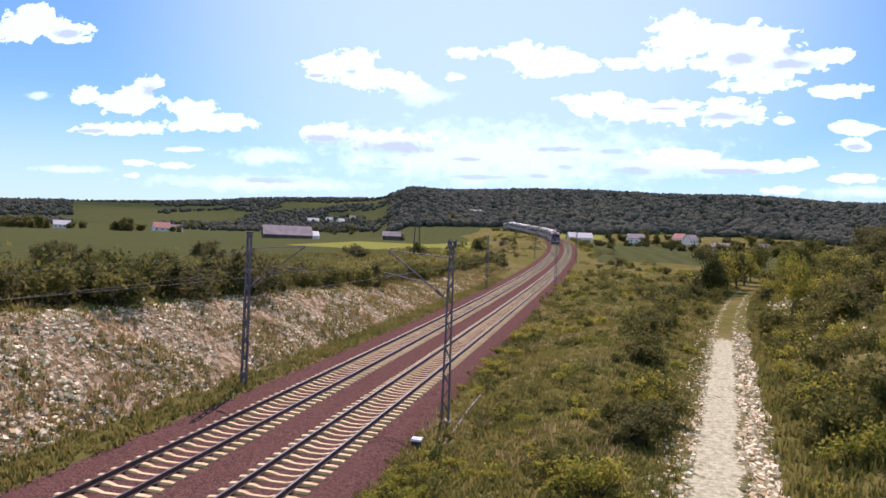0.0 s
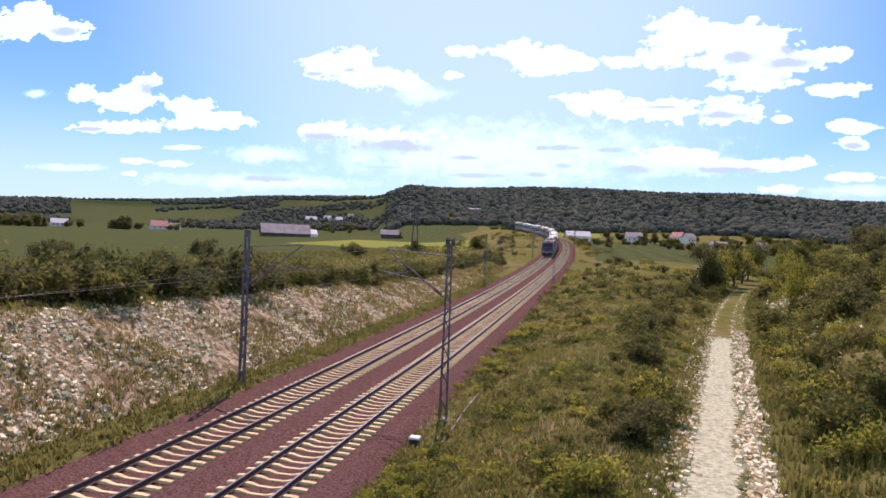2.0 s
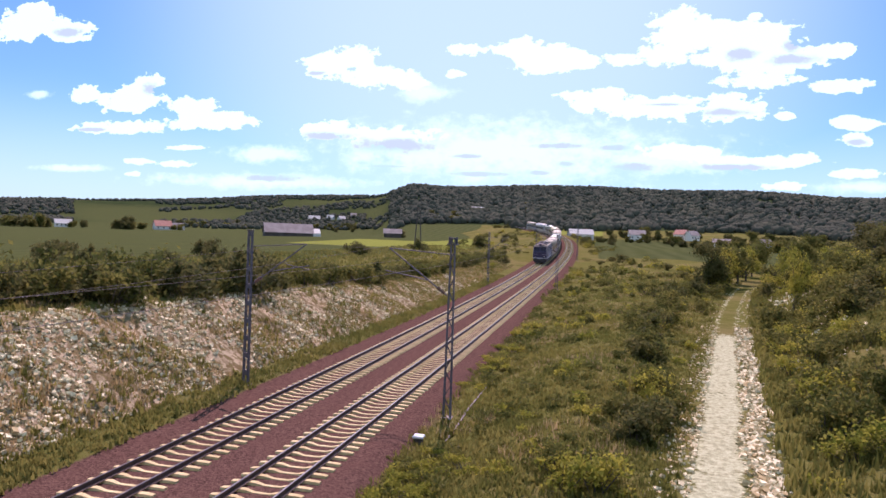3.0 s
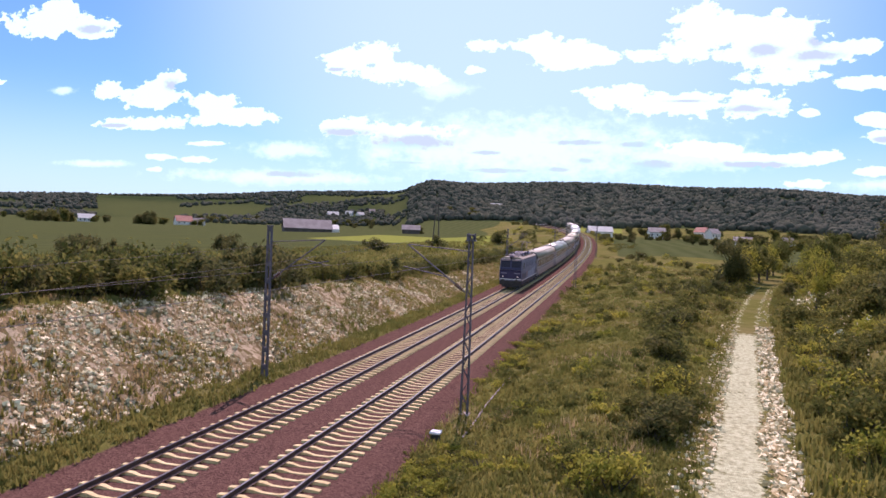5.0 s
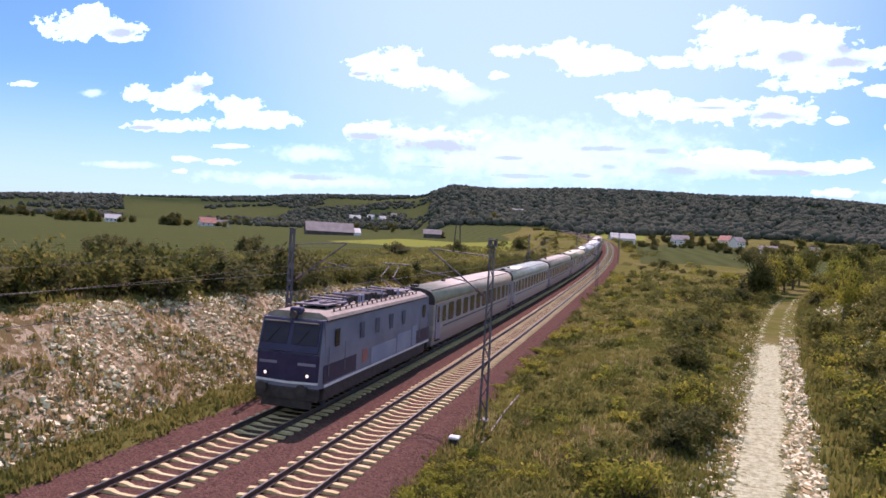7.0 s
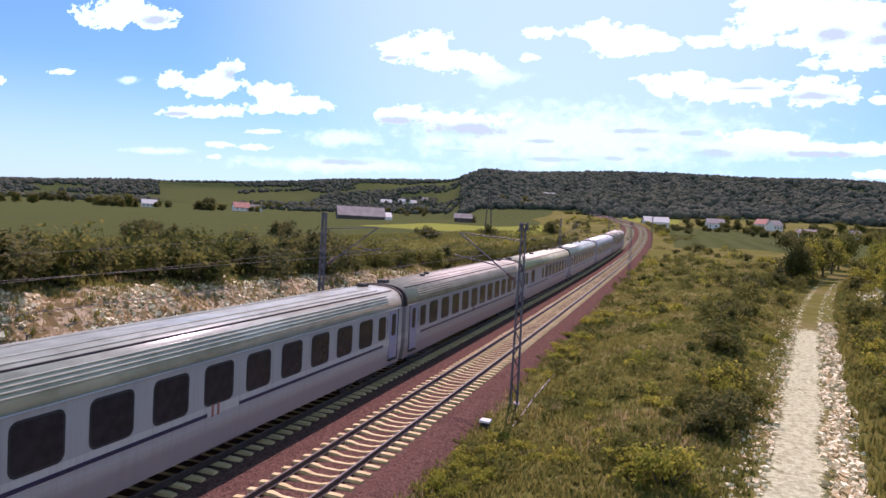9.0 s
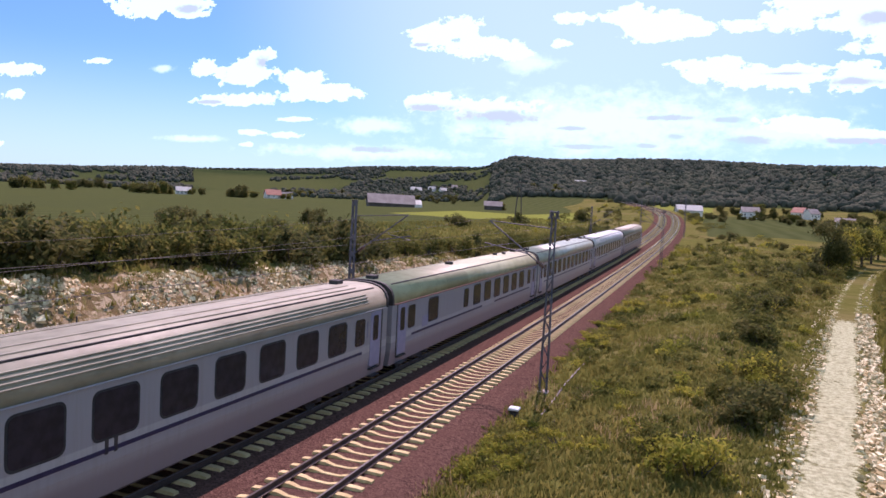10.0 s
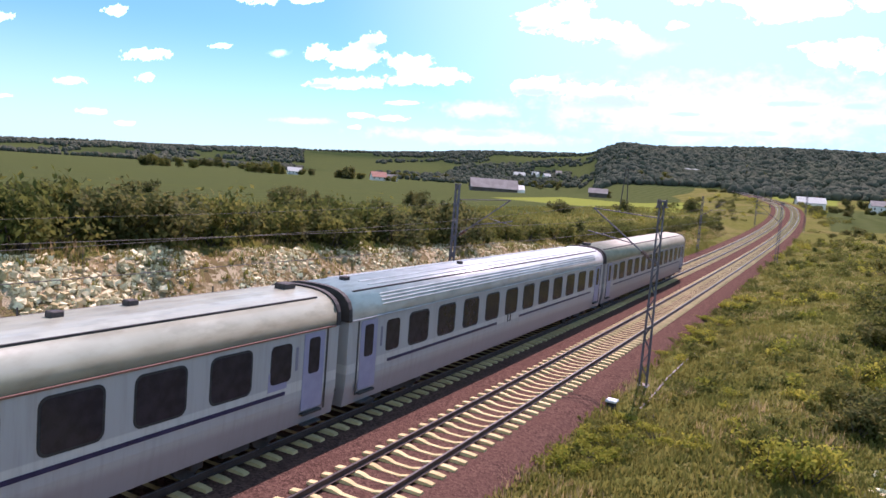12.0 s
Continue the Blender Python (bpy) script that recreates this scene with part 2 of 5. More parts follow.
def ground_look(n):
    where = place(n)
    one = n.add("ShaderNodeSeparateColor", {0: n.add("ShaderNodeVertexColor", layer_name="cover").outputs[0]}).outputs
    two = n.add("ShaderNodeSeparateColor", {0: n.add("ShaderNodeVertexColor", layer_name="crop").outputs[0]}).outputs
    big, mid = n.noise(where, 0.09, 4.0).outputs[0], n.noise(where, 0.7, 5.0, 0.6).outputs[0]
    fine, tiny = n.noise(where, 5.0, 4.0, 0.65).outputs[0], n.noise(where, 24.0, 3.0, 0.7).outputs[0]
    rough = n.math("SUBTRACT", n.math("ADD", n.math("MULTIPLY", mid, 0.6), n.math("MULTIPLY", fine, 0.6)), 0.6)

    def edge(mask, amount=0.8):
        return n.span(n.math("ADD", mask, n.math("MULTIPLY", rough, amount)), 0.35, 0.65)

    grass = n.mix(n.span(mid, 0.3, 0.7), rgb(0.090, 0.096, 0.024), rgb(0.155, 0.138, 0.044))
    grass = n.mix(n.span(fine, 0.3, 0.75), grass, rgb(0.118, 0.122, 0.030))
    grass = n.mix(n.math("MULTIPLY", n.span(big, 0.45, 0.65), 0.45), grass, rgb(0.21, 0.165, 0.075))
    grass = n.mix(n.math("MULTIPLY", n.span(tiny, 0.55, 0.8), 0.5), grass, rgb(0.035, 0.04, 0.015))
    cell = n.add("ShaderNodeTexVoronoi", {"Vector": where, "Scale": 16.0})
    stone = n.add("ShaderNodeSeparateColor", {0: cell.outputs["Color"]}).outputs[0]
    ballast = n.mix(stone, rgb(0.062, 0.034, 0.027), rgb(0.158, 0.090, 0.070))
    ballast = n.mix(n.math("MULTIPLY", n.span(mid, 0.4, 0.7), 0.5), ballast, rgb(0.114, 0.062, 0.048))
    cell2 = n.add("ShaderNodeTexVoronoi", {"Vector": where, "Scale": 3.6})
    chip = n.add("ShaderNodeSeparateColor", {0: cell2.outputs["Color"]}).outputs[0]
    rock = n.mix(n.span(chip, 0.2, 0.9), rgb(0.17, 0.125, 0.06), rgb(0.44, 0.36, 0.23))
    rock = n.mix(n.span(fine, 0.50, 0.66), rock, rgb(0.16, 0.14, 0.05))
    chalk = n.mix(n.span(fine, 0.3, 0.7), rgb(0.28, 0.285, 0.165), rgb(0.51, 0.53, 0.335))
    rows_ = n.add("ShaderNodeTexWave", {"Vector": where, "Scale": 0.05, "Distortion": 4.0, "Detail": 2.0}).outputs["Fac"]
    crop = n.mix(rows_, rgb(0.056, 0.070, 0.026), rgb(0.074, 0.088, 0.034))
    crop = n.mix(n.math("MULTIPLY", n.span(big, 0.4, 0.7), 0.5), crop, rgb(0.072, 0.086, 0.026))
    light = n.mix(n.span(mid, 0.3, 0.7), rgb(0.16, 0.19, 0.036), rgb(0.20, 0.22, 0.05))
    wood = n.mix(n.span(n.noise(where, 0.05, 6.0, 0.7).outputs[0], 0.35, 0.65), rgb(0.022, 0.036, 0.016), rgb(0.045, 0.065, 0.024))
    col = n.mix(edge(two[0], 0.25), grass, crop)
    col = n.mix(edge(two[1], 0.25), col, light)
    col = n.mix(edge(two[2], 0.5), col, wood)
    col = n.mix(edge(one[1]), col, rock)
    col = n.mix(edge(one[2], 1.9), col, chalk)
    col = n.mix(edge(one[0], 1.0), col, ballast)
    high = n.math("ADD", n.math("MULTIPLY", fine, 0.6), n.math("MULTIPLY", n.math("ADD", tiny, cell.outputs["Distance"]), 0.35))
    return surface(n, col, 1.0, 0.0, high, 0.07, 0.0)


def coach_side(n, tone):
    where = local(n)
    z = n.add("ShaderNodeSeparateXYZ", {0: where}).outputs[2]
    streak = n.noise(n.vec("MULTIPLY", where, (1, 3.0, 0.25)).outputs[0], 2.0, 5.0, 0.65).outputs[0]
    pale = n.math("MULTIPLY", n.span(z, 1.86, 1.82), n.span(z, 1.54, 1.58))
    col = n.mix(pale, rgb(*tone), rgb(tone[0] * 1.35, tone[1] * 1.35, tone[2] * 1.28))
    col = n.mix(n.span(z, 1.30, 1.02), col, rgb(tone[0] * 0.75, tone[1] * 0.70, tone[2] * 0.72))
    dirt = n.math("MULTIPLY", n.span(streak, 0.42, 0.75), 0.35)
    return surface(n, n.mix(dirt, col, rgb(0.22, 0.20, 0.18)), 0.32, 0.0, streak, 0.002)


def coach_roof(n, a, b, rough, metal, patchy=0.25):
    where = local(n)
    big = n.noise(n.vec("MULTIPLY", where, (1.0, 0.5, 1.0)).outputs[0], 1.1, 5.0, 0.6).outputs[0]
    small = n.noise(n.vec("MULTIPLY", where, (2.2, 0.8, 2.2)).outputs[0], 1.6, 5.0).outputs[0]
    col = n.mix(n.span(big, 0.3, 0.7), rgb(*a), rgb(*b))
    # sheets of the roof, each weathered in its own way
    along = n.math("FLOOR", n.math("MULTIPLY", n.add("ShaderNodeSeparateXYZ", {0: where}).outputs[1], 0.31))
    sheet = n.add("ShaderNodeTexWhiteNoise", {"Vector": n.add("ShaderNodeCombineXYZ", {0: along, 1: n.add("ShaderNodeObjectInfo").outputs["Random"]}).outputs[0]}).outputs["Value"]
    col = n.mix(n.math("MULTIPLY", sheet, patchy), col, rgb(a[0] * 0.62, a[1] * 0.60, a[2] * 0.56))
    col = n.mix(n.math("MULTIPLY", n.span(small, 0.45, 0.7), 0.4), col, rgb(a[0] * 0.55, a[1] * 0.52, a[2] * 0.48))
    return surface(n, col, rough, metal, small, 0.004)


MAT = {
    "ground": material("ground", ground_look),
    "rail": material("worn_steel", plain, a=(0.055, 0.034, 0.028), b=(0.095, 0.060, 0.048), rough=0.7, metal=0.3),
    "railtop": material("polished_steel", plain, a=(0.20, 0.17, 0.16), b=(0.28, 0.24, 0.23), rough=0.32, metal=1.0, depth=0.001),
    "sleeper": material("weathered_concrete", plain, a=(0.46, 0.36, 0.165), b=(0.66, 0.53, 0.27), scale=2.0, rough=0.9, vary=0.6),
    "mast": material("dull_galvanised_steel", plain, a=(0.075, 0.070, 0.085), b=(0.13, 0.12, 0.14), rough=0.6, metal=0.3),
    "concrete": material("pale_concrete", plain, a=(0.42, 0.41, 0.38), b=(0.56, 0.55, 0.51), rough=0.9),
    "wire": material("copper_wire", plain, a=(0.10, 0.085, 0.075), b=(0.15, 0.13, 0.11), rough=0.7, metal=0.2),
    "leaf": material("green_leaves", leafy, a=(0.090, 0.105, 0.024), b=(0.220, 0.205, 0.052), c=(0.130, 0.130, 0.034)),
    "leaf_bright": material("yellow_green_leaves", leafy, a=(0.22, 0.23, 0.030), b=(0.42, 0.37, 0.06), c=(0.30, 0.28, 0.04)),
    "leaf_dark": material("dark_leaves", leafy, a=(0.078, 0.086, 0.028), b=(0.170, 0.160, 0.052), c=(0.105, 0.106, 0.036)),
    "grass": material("long_grass", leafy, a=(0.140, 0.146, 0.030), b=(0.265, 0.235, 0.066), c=(0.19, 0.18, 0.044), rough=0.75),
    "weed": material("green_weeds", leafy, a=(0.140, 0.150, 0.034), b=(0.270, 0.240, 0.066), c=(0.19, 0.18, 0.045), rough=0.75),
    "brownroof": material("rusty_gutter", plain, a=(0.16, 0.07, 0.05), b=(0.22, 0.10, 0.07), rough=0.7),
    "loco_under": material("brown_underframe", plain, a=(0.045, 0.030, 0.030), b=(0.085, 0.060, 0.058), rough=0.8),
    "dry": material("dry_stems", leafy, a=(0.30, 0.23, 0.10), b=(0.46, 0.36, 0.17), c=(0.32, 0.23, 0.10), rough=0.8),
    "bark": material("bark", plain, a=(0.05, 0.04, 0.03), b=(0.10, 0.085, 0.065), rough=0.95),
    "glass": material("dark_window", plain, a=(0.022, 0.018, 0.024), b=(0.040, 0.033, 0.042), rough=0.14, gloss=0.28, depth=0.0),
    "rubber": material("black_rubber", plain, a=(0.015, 0.015, 0.016), b=(0.035, 0.034, 0.034), rough=0.85),
    "under": material("grimy_underframe", plain, a=(0.025, 0.022, 0.022), b=(0.060, 0.050, 0.046), rough=0.8),
    "navy": material("navy_paint", plain, a=(0.020, 0.017, 0.052), b=(0.032, 0.027, 0.078), rough=0.4, gloss=0.35, depth=0.001),
    "locoside": material("grey_blue_paint", plain, a=(0.155, 0.150, 0.20), b=(0.235, 0.23, 0.29), rough=0.5, depth=0.001, scale=0.5, gloss=0.3),
    "pale_blue": material("pale_blue_paint", plain, a=(0.20, 0.24, 0.36), b=(0.30, 0.33, 0.42), rough=0.45, depth=0.001, scale=0.6),
    "locoroof": material("dusty_beige_roof", plain, a=(0.20, 0.17, 0.13), b=(0.31, 0.27, 0.21), rough=0.75),
    "white": material("white_paint", plain, a=(0.62, 0.62, 0.62), b=(0.75, 0.75, 0.74), rough=0.45, depth=0.001),
    "red": material("red_paint", plain, a=(0.30, 0.09, 0.08), b=(0.38, 0.14, 0.12), rough=0.4, depth=0.001),
    "doorpaint": material("lilac_grey_paint", plain, a=(0.24, 0.24, 0.36), b=(0.29, 0.29, 0.41), rough=0.35, depth=0.001),
    "porcelain": material("brown_porcelain", plain, a=(0.10, 0.05, 0.035), b=(0.16, 0.08, 0.05), rough=0.25, depth=0.001),
    "windscreen": material("tinted_windscreen", plain, a=(0.016, 0.013, 0.026), b=(0.026, 0.021, 0.036), rough=0.2, gloss=0.22, depth=0.0),
    "louvre": material("dusty_louvre", plain, a=(0.075, 0.07, 0.10), b=(0.115, 0.11, 0.145), rough=0.7),
    "lamp": material("lit_headlamp", lambda n: surface(n, rgb(0.8, 0.8, 0.75), 0.3, glow=(rgb(1.0, 0.85, 0.68), 0.9))),
    "tile": material("old_roof_sheet", plain, a=(0.20, 0.165, 0.15), b=(0.30, 0.26, 0.24), scale=0.3, rough=0.85, fine=6.0),
    "redtile": material("red_roof_tiles", plain, a=(0.34, 0.13, 0.09), b=(0.44, 0.19, 0.13), scale=0.4, rough=0.8, fine=6.0),
    "plaster": material("pale_plaster", plain, a=(0.62, 0.59, 0.53), b=(0.76, 0.73, 0.67), scale=0.5, rough=0.9, fine=6.0),
    "planks": material("dark_boards", plain, a=(0.065, 0.05, 0.042), b=(0.11, 0.09, 0.075), scale=0.6, rough=0.9, fine=8.0),
    "wood": material("woodland", wood_look),
}
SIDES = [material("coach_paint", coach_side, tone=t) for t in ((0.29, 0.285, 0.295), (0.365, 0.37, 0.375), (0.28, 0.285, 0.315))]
ROOFS = [
    material("brown_grey_roof", coach_roof, a=(0.255, 0.245, 0.168), b=(0.335, 0.32, 0.23), rough=0.6, metal=0.0),
    material("pale_silver_roof", coach_roof, a=(0.44, 0.47, 0.46), b=(0.56, 0.59, 0.57), rough=0.40, metal=0.05),
    material("dusty_yellow_roof", coach_roof, a=(0.33, 0.34, 0.18), b=(0.43, 0.44, 0.26), rough=0.55, metal=0.0, patchy=0.85),
    material("light_grey_roof", coach_roof, a=(0.33, 0.35, 0.27), b=(0.42, 0.445, 0.35), rough=0.26, metal=0.0),
]


# ---- mesh helpers ----
def mesh_of(name, bm):
    me = bpy.data.meshes.new(name)
    bm.to_mesh(me)
    bm.free()
    return me


def part(name, bm, mat, parent=None, label="", m=None):
    """Links a bmesh, or a mesh, as one object, under its thing if one is given."""
    me = bm if isinstance(bm, bpy.types.Mesh) else mesh_of(name, bm)
    if mat is not None and not me.materials:
        me.materials.append(mat)
    ob = new(name, me)
    ob.parent = parent
    if m is not None:
        ob.matrix_basis = m
    if label:
        ob["label"] = label
    return ob


def raw(name, verts, faces, mat, smooth=False):
    me = bpy.data.meshes.new(name)
    me.from_pydata(verts, [], faces)
    if smooth:
        me.polygons.foreach_set("use_smooth", [True] * len(me.polygons))
    me.materials.append(mat)
    return me


def box(bm, cx, cy, cz, sx, sy, sz, bevel=0.0, m=None):
    made = bmesh.ops.create_cube(bm, size=1.0)["verts"]
    bmesh.ops.transform(bm, verts=made, matrix=(m or Matrix()) @ Matrix.Translation((cx, cy, cz)) @ Matrix.Diagonal((sx, sy, sz, 1)))
    if bevel:
        edges = list({e for v in made for e in v.link_edges})
        bmesh.ops.bevel(bm, geom=edges, offset=bevel, segments=1, affect="EDGES")
    return bm


def rod(bm, a, b, r, r2=None, sides=8):
    a, b = Vector(a), Vector(b)
    q = (b - a).to_track_quat("Z", "Y").to_matrix().to_4x4()
    bmesh.ops.create_cone(bm, cap_ends=True, segments=sides, radius1=r, radius2=r if r2 is None else r2, depth=(b - a).length,
                          matrix=Matrix.Translation((a + b) / 2) @ q)
    return bm


def prism(outline, length, axis="y"):
    """A closed outline in x and z, drawn out along y, centred."""
    bm = bmesh.new()
    a = [bm.verts.new((x, -length / 2, z)) for x, z in outline]
    b = [bm.verts.new((x, length / 2, z)) for x, z in outline]
    k = len(outline)
    for i in range(k):
        bm.faces.new((a[i], a[(i + 1) % k], b[(i + 1) % k], b[i]))
    bm.faces.new(a[::-1])
    bm.faces.new(b)
    bmesh.ops.recalc_face_normals(bm, faces=bm.faces)
    return bm


def rounded(w, h, r, x, thick, k=4):
    """A plate with round corners, in the plane of y and z, its face towards +x."""
    pts = []
    for cx, cz, a0 in ((w / 2 - r, h / 2 - r, 0), (-w / 2 + r, h / 2 - r, 90), (-w / 2 + r, -h / 2 + r, 180), (w / 2 - r, -h / 2 + r, 270)):
        for i in range(k + 1):
            a = radians(a0 + 90 * i / k)
            pts.append((cx + r * math.cos(a), cz + r * math.sin(a)))
    bm = bmesh.new()
    f = [bm.verts.new((x + thick, y, z)) for y, z in pts]
    b = [bm.verts.new((x - thick, y, z)) for y, z in pts]
    c = len(pts)
    bm.faces.new(f)
    for i in range(c):
        bm.faces.new((f[i], b[i], b[(i + 1) % c], f[(i + 1) % c]))
    bmesh.ops.recalc_face_normals(bm, faces=bm.faces)
    return bm


def zat(x, y):
    return float(land(np.float64(x), np.float64(y)))


def on_line(l, s, h=0.0):
    """A place l metres right of the near track's middle, h above its rails."""
    slope = float(line_x(s + 0.5) - line_x(s - 0.5))
    return Vector((float(line_x(s)) + l, s - l * slope, float(line_z(s)) + h))


# ---- the ground: one sheet out to the hills ----
def make_ground():
    def steps(parts):
        out = []
        for a, b, d in parts:
            out += list(np.arange(a, b, d))
        return np.array(out + [parts[-1][1]])

    ls = np.concatenate([-np.geomspace(4600, 62, 120), steps([(-60, -26, 1.0), (-26, -14, 0.5), (-14, 6, 0.22), (6, 60, 0.5)]), np.geomspace(62, 4600, 110)])
    ys = np.concatenate([steps([(-700, -100, 50), (-100, 0, 5), (0, 12, 1.0), (12, 75, 0.4), (75, 150, 0.9), (150, 330, 2.5)]), np.geomspace(335, 4700, 170)])
    L, Y = np.meshgrid(ls, ys)
    X = L + line_x(Y)
    Z = land(X, Y)
    ny, nl = L.shape
    verts = np.stack([X, Y, Z], -1).reshape(-1, 3)
    i = np.arange(ny * nl).reshape(ny, nl)
    faces = np.stack([i[:-1, :-1], i[:-1, 1:], i[1:, 1:], i[1:, :-1]], -1).reshape(-1, 4)
    me = raw("ground", verts.tolist(), faces.tolist(), MAT["ground"], smooth=True)
    D = np.abs(X - path_x(Y))
    r, az = np.hypot(X, Y), np.degrees(np.arctan2(X, np.maximum(Y, 1.0)))
    ballast = ease(L, -6.95, -6.35) * (1 - ease(L, 1.9, 3.5))
    rock = ease(-L, 7.6, 8.6) * (1 - ease(-L, 12.2, 13.3)) * (1 - 0.55 * ease(Y, 60, 110)) * (1 - ease(Y, 110, 150))
    worn = 0.80 * (1 - ease(D, 0.45, 1.2)) * (1 - ease(Y, 57, 64))
    ruts = 0.50 * (1 - ease(np.abs(D - 0.8), 0.10, 0.42)) * ease(Y, 50, 60) * (1 - ease(Y, 108, 134))
    stony = np.maximum(worn, ruts)
    chalk_bank = 0.6 * ease(X - path_x(Y), 3.0, 5.0) * (1 - ease(X - path_x(Y), 6.5, 9.0)) * ease(Y, 70, 80) * (1 - ease(Y, 92, 104))
    fields = ease(-L, 34.0, 40.0) * (1 - ease(r, 1550, 1700)) * (1 - ease(az, -9.5, -9.0))
    lighter = ease(Y - 0.45 * (-L - 30), 175, 185) * (1 - ease(Y - 0.9 * (-L - 30), 250, 262)) * ease(-L, 24, 30) * (1 - ease(-L, 82, 95))
    lighter = np.maximum(lighter, ease(az, -10, -9) * (1 - ease(az, 0, 1)) * ease(r, 560, 600) * (1 - ease(r, 760, 800)) * ease(L, 6, 20) * 0.8)
    lighter = np.maximum(lighter, ease(az, -40, -39) * (1 - ease(az, -35, -33)) * ease(r, 1000, 1050) * (1 - ease(r, 1500, 1600)) * 0.25)
    right = ease(L, 6.5, 9.5) * ease(Y, 172, 182) * (1 - ease(r, 520, 620))
    woods = ease(az, -17.2, -15.8) * ease(r, 640 + 25 * rumple(X, Y, 40.0), 760) + (1 - ease(az, -17.2, -15.8)) * ease(r, 900, 1050) * (0.55 + 0.45 * rumple(X, Y, 120.0))
    for name, chan in (("cover", (ballast, rock, np.maximum(stony, chalk_bank))), ("crop", (np.maximum(fields * (1 - lighter), right * 0.9), lighter, woods))):
        col = np.ones((ny * nl, 4), np.float32)
        for k, c in enumerate(chan):
            col[:, k] = np.clip(c, 0, 1).reshape(-1)
        at = me.color_attributes.new(name, "FLOAT_COLOR", "POINT")
        at.data.foreach_set("color", col.reshape(-1))
    ob = new("ground", me)
    tagged(ob, "grassy railway cutting, crop fields and wooded hills", "ground", kind="structure")


make_ground()


# ---- the two tracks ----
GAUGE = 0.7535
RAIL = [(-0.075, -0.172), (0.075, -0.172), (0.075, -0.158), (0.012, -0.135), (0.010, -0.045), (0.036, -0.034), (0.036, -0.004), (-0.036, -0.004),
        (-0.036, -0.034), (-0.010, -0.045), (-0.012, -0.135), (-0.075, -0.158)]


def swept(name, outline, l, s0, s1, step, mat, parent):
    ss = np.concatenate([np.arange(s0, s1, step), [s1]])
    verts, faces, k = [], [], len(outline)
    for s in ss:
        for x, z in outline:
            verts.append(tuple(on_line(l + x, float(s), z)))
    for i in range(len(ss) - 1):
        for j in range(k):
            a, b = i * k + j, i * k + (j + 1) % k
            faces.append((a, b, b + k, a + k))
    return part(name, raw(name, verts, faces, mat), None, parent)


def sleeper_mesh():
    """A concrete sleeper with a waisted, lower middle and two rail seats."""
    bm = bmesh.new()
    xs = [-1.28, -1.05, -0.52, -0.25, 0.25, 0.52, 1.05, 1.28]
    top = [0.01, 0.03, 0.03, -0.035, -0.035, 0.03, 0.03, 0.01]
    half = [0.105, 0.115, 0.11, 0.085, 0.085, 0.11, 0.115, 0.105]
    rings = []
    for x, t, w in zip(xs, top, half):
        rings.append([bm.verts.new(p) for p in ((x, -w - 0.02, -0.16), (x, -w + 0.02, t), (x, w - 0.02, t), (x, w + 0.02, -0.16))])
    for a, b in zip(rings, rings[1:]):
        for j in range(3):
            bm.faces.new((a[j], b[j], b[j + 1], a[j + 1]))
    bm.faces.new(rings[0])
    bm.faces.new(rings[-1][::-1])
    bmesh.ops.recalc_face_normals(bm, faces=bm.faces)
    return mesh_of("sleeper", bm)


def make_track(l, label):
    track = tagged(new("railway_track"), label, "track", "pair of tracks")
    track.location = on_line(l, 0.0)
    for side in (-GAUGE, GAUGE):
        rail = swept("rail", RAIL, l + side, -60.0, 400.0, 2.0, MAT["rail"], track)
        head = swept("running_surface", [(-0.036, -0.012), (0.036, -0.012), (0.030, 0.002), (-0.030, 0.002)], l + side, -60.0, 400.0, 2.0, MAT["railtop"], rail)
        head["label"] = "bright worn top of the rail"
        rail.matrix_parent_inverse = Matrix.Translation(-track.location)
    return track


SLEEPER = sleeper_mesh()
SLEEPER.materials.append(MAT["sleeper"])


def lay_sleepers(track, l):
    rng = random.Random(int(20 + l))
    far_v, far_f = [], []
    base = [v.co.copy() for v in SLEEPER.vertices]
    polys = [tuple(p.vertices) for p in SLEEPER.polygons]
    s, k = 18.22 + 0.6 * -46, 0
    while s < 335.0:
        slope = float(line_x(s + 0.5) - line_x(s - 0.5))
        m = Matrix.Translation(on_line(l, s, -0.205)) @ pose(0, 0, 0, 0, 0, -math.degrees(math.atan(slope)) + rng.uniform(-0.5, 0.5))
        m = m @ Matrix.Translation((rng.uniform(-0.02, 0.02), rng.uniform(-0.02, 0.02), rng.uniform(-0.008, 0.008)))
        if 8.0 < s < 98.0:
            ob = part("sleeper", SLEEPER, None, track, m=m)
            ob.matrix_parent_inverse = Matrix.Translation(-track.location)
        else:
            o = len(far_v)
            far_v += [tuple(m @ v) for v in base]
            far_f += [tuple(o + i for i in p) for p in polys]
        s += 0.6
    ob = part("sleeper_rest", raw("sleeper_rest", far_v, far_f, MAT["sleeper"]), None, track)
    ob.matrix_parent_inverse = Matrix.Translation(-track.location)
    tagged(ob, kind="stuff")


TRACK_NEAR = make_track(0.0, "railway track with steel rails on pale concrete sleepers in brown ballast")
TRACK_FAR = make_track(-4.0, "railway track on pale concrete sleepers beside the stony bank")


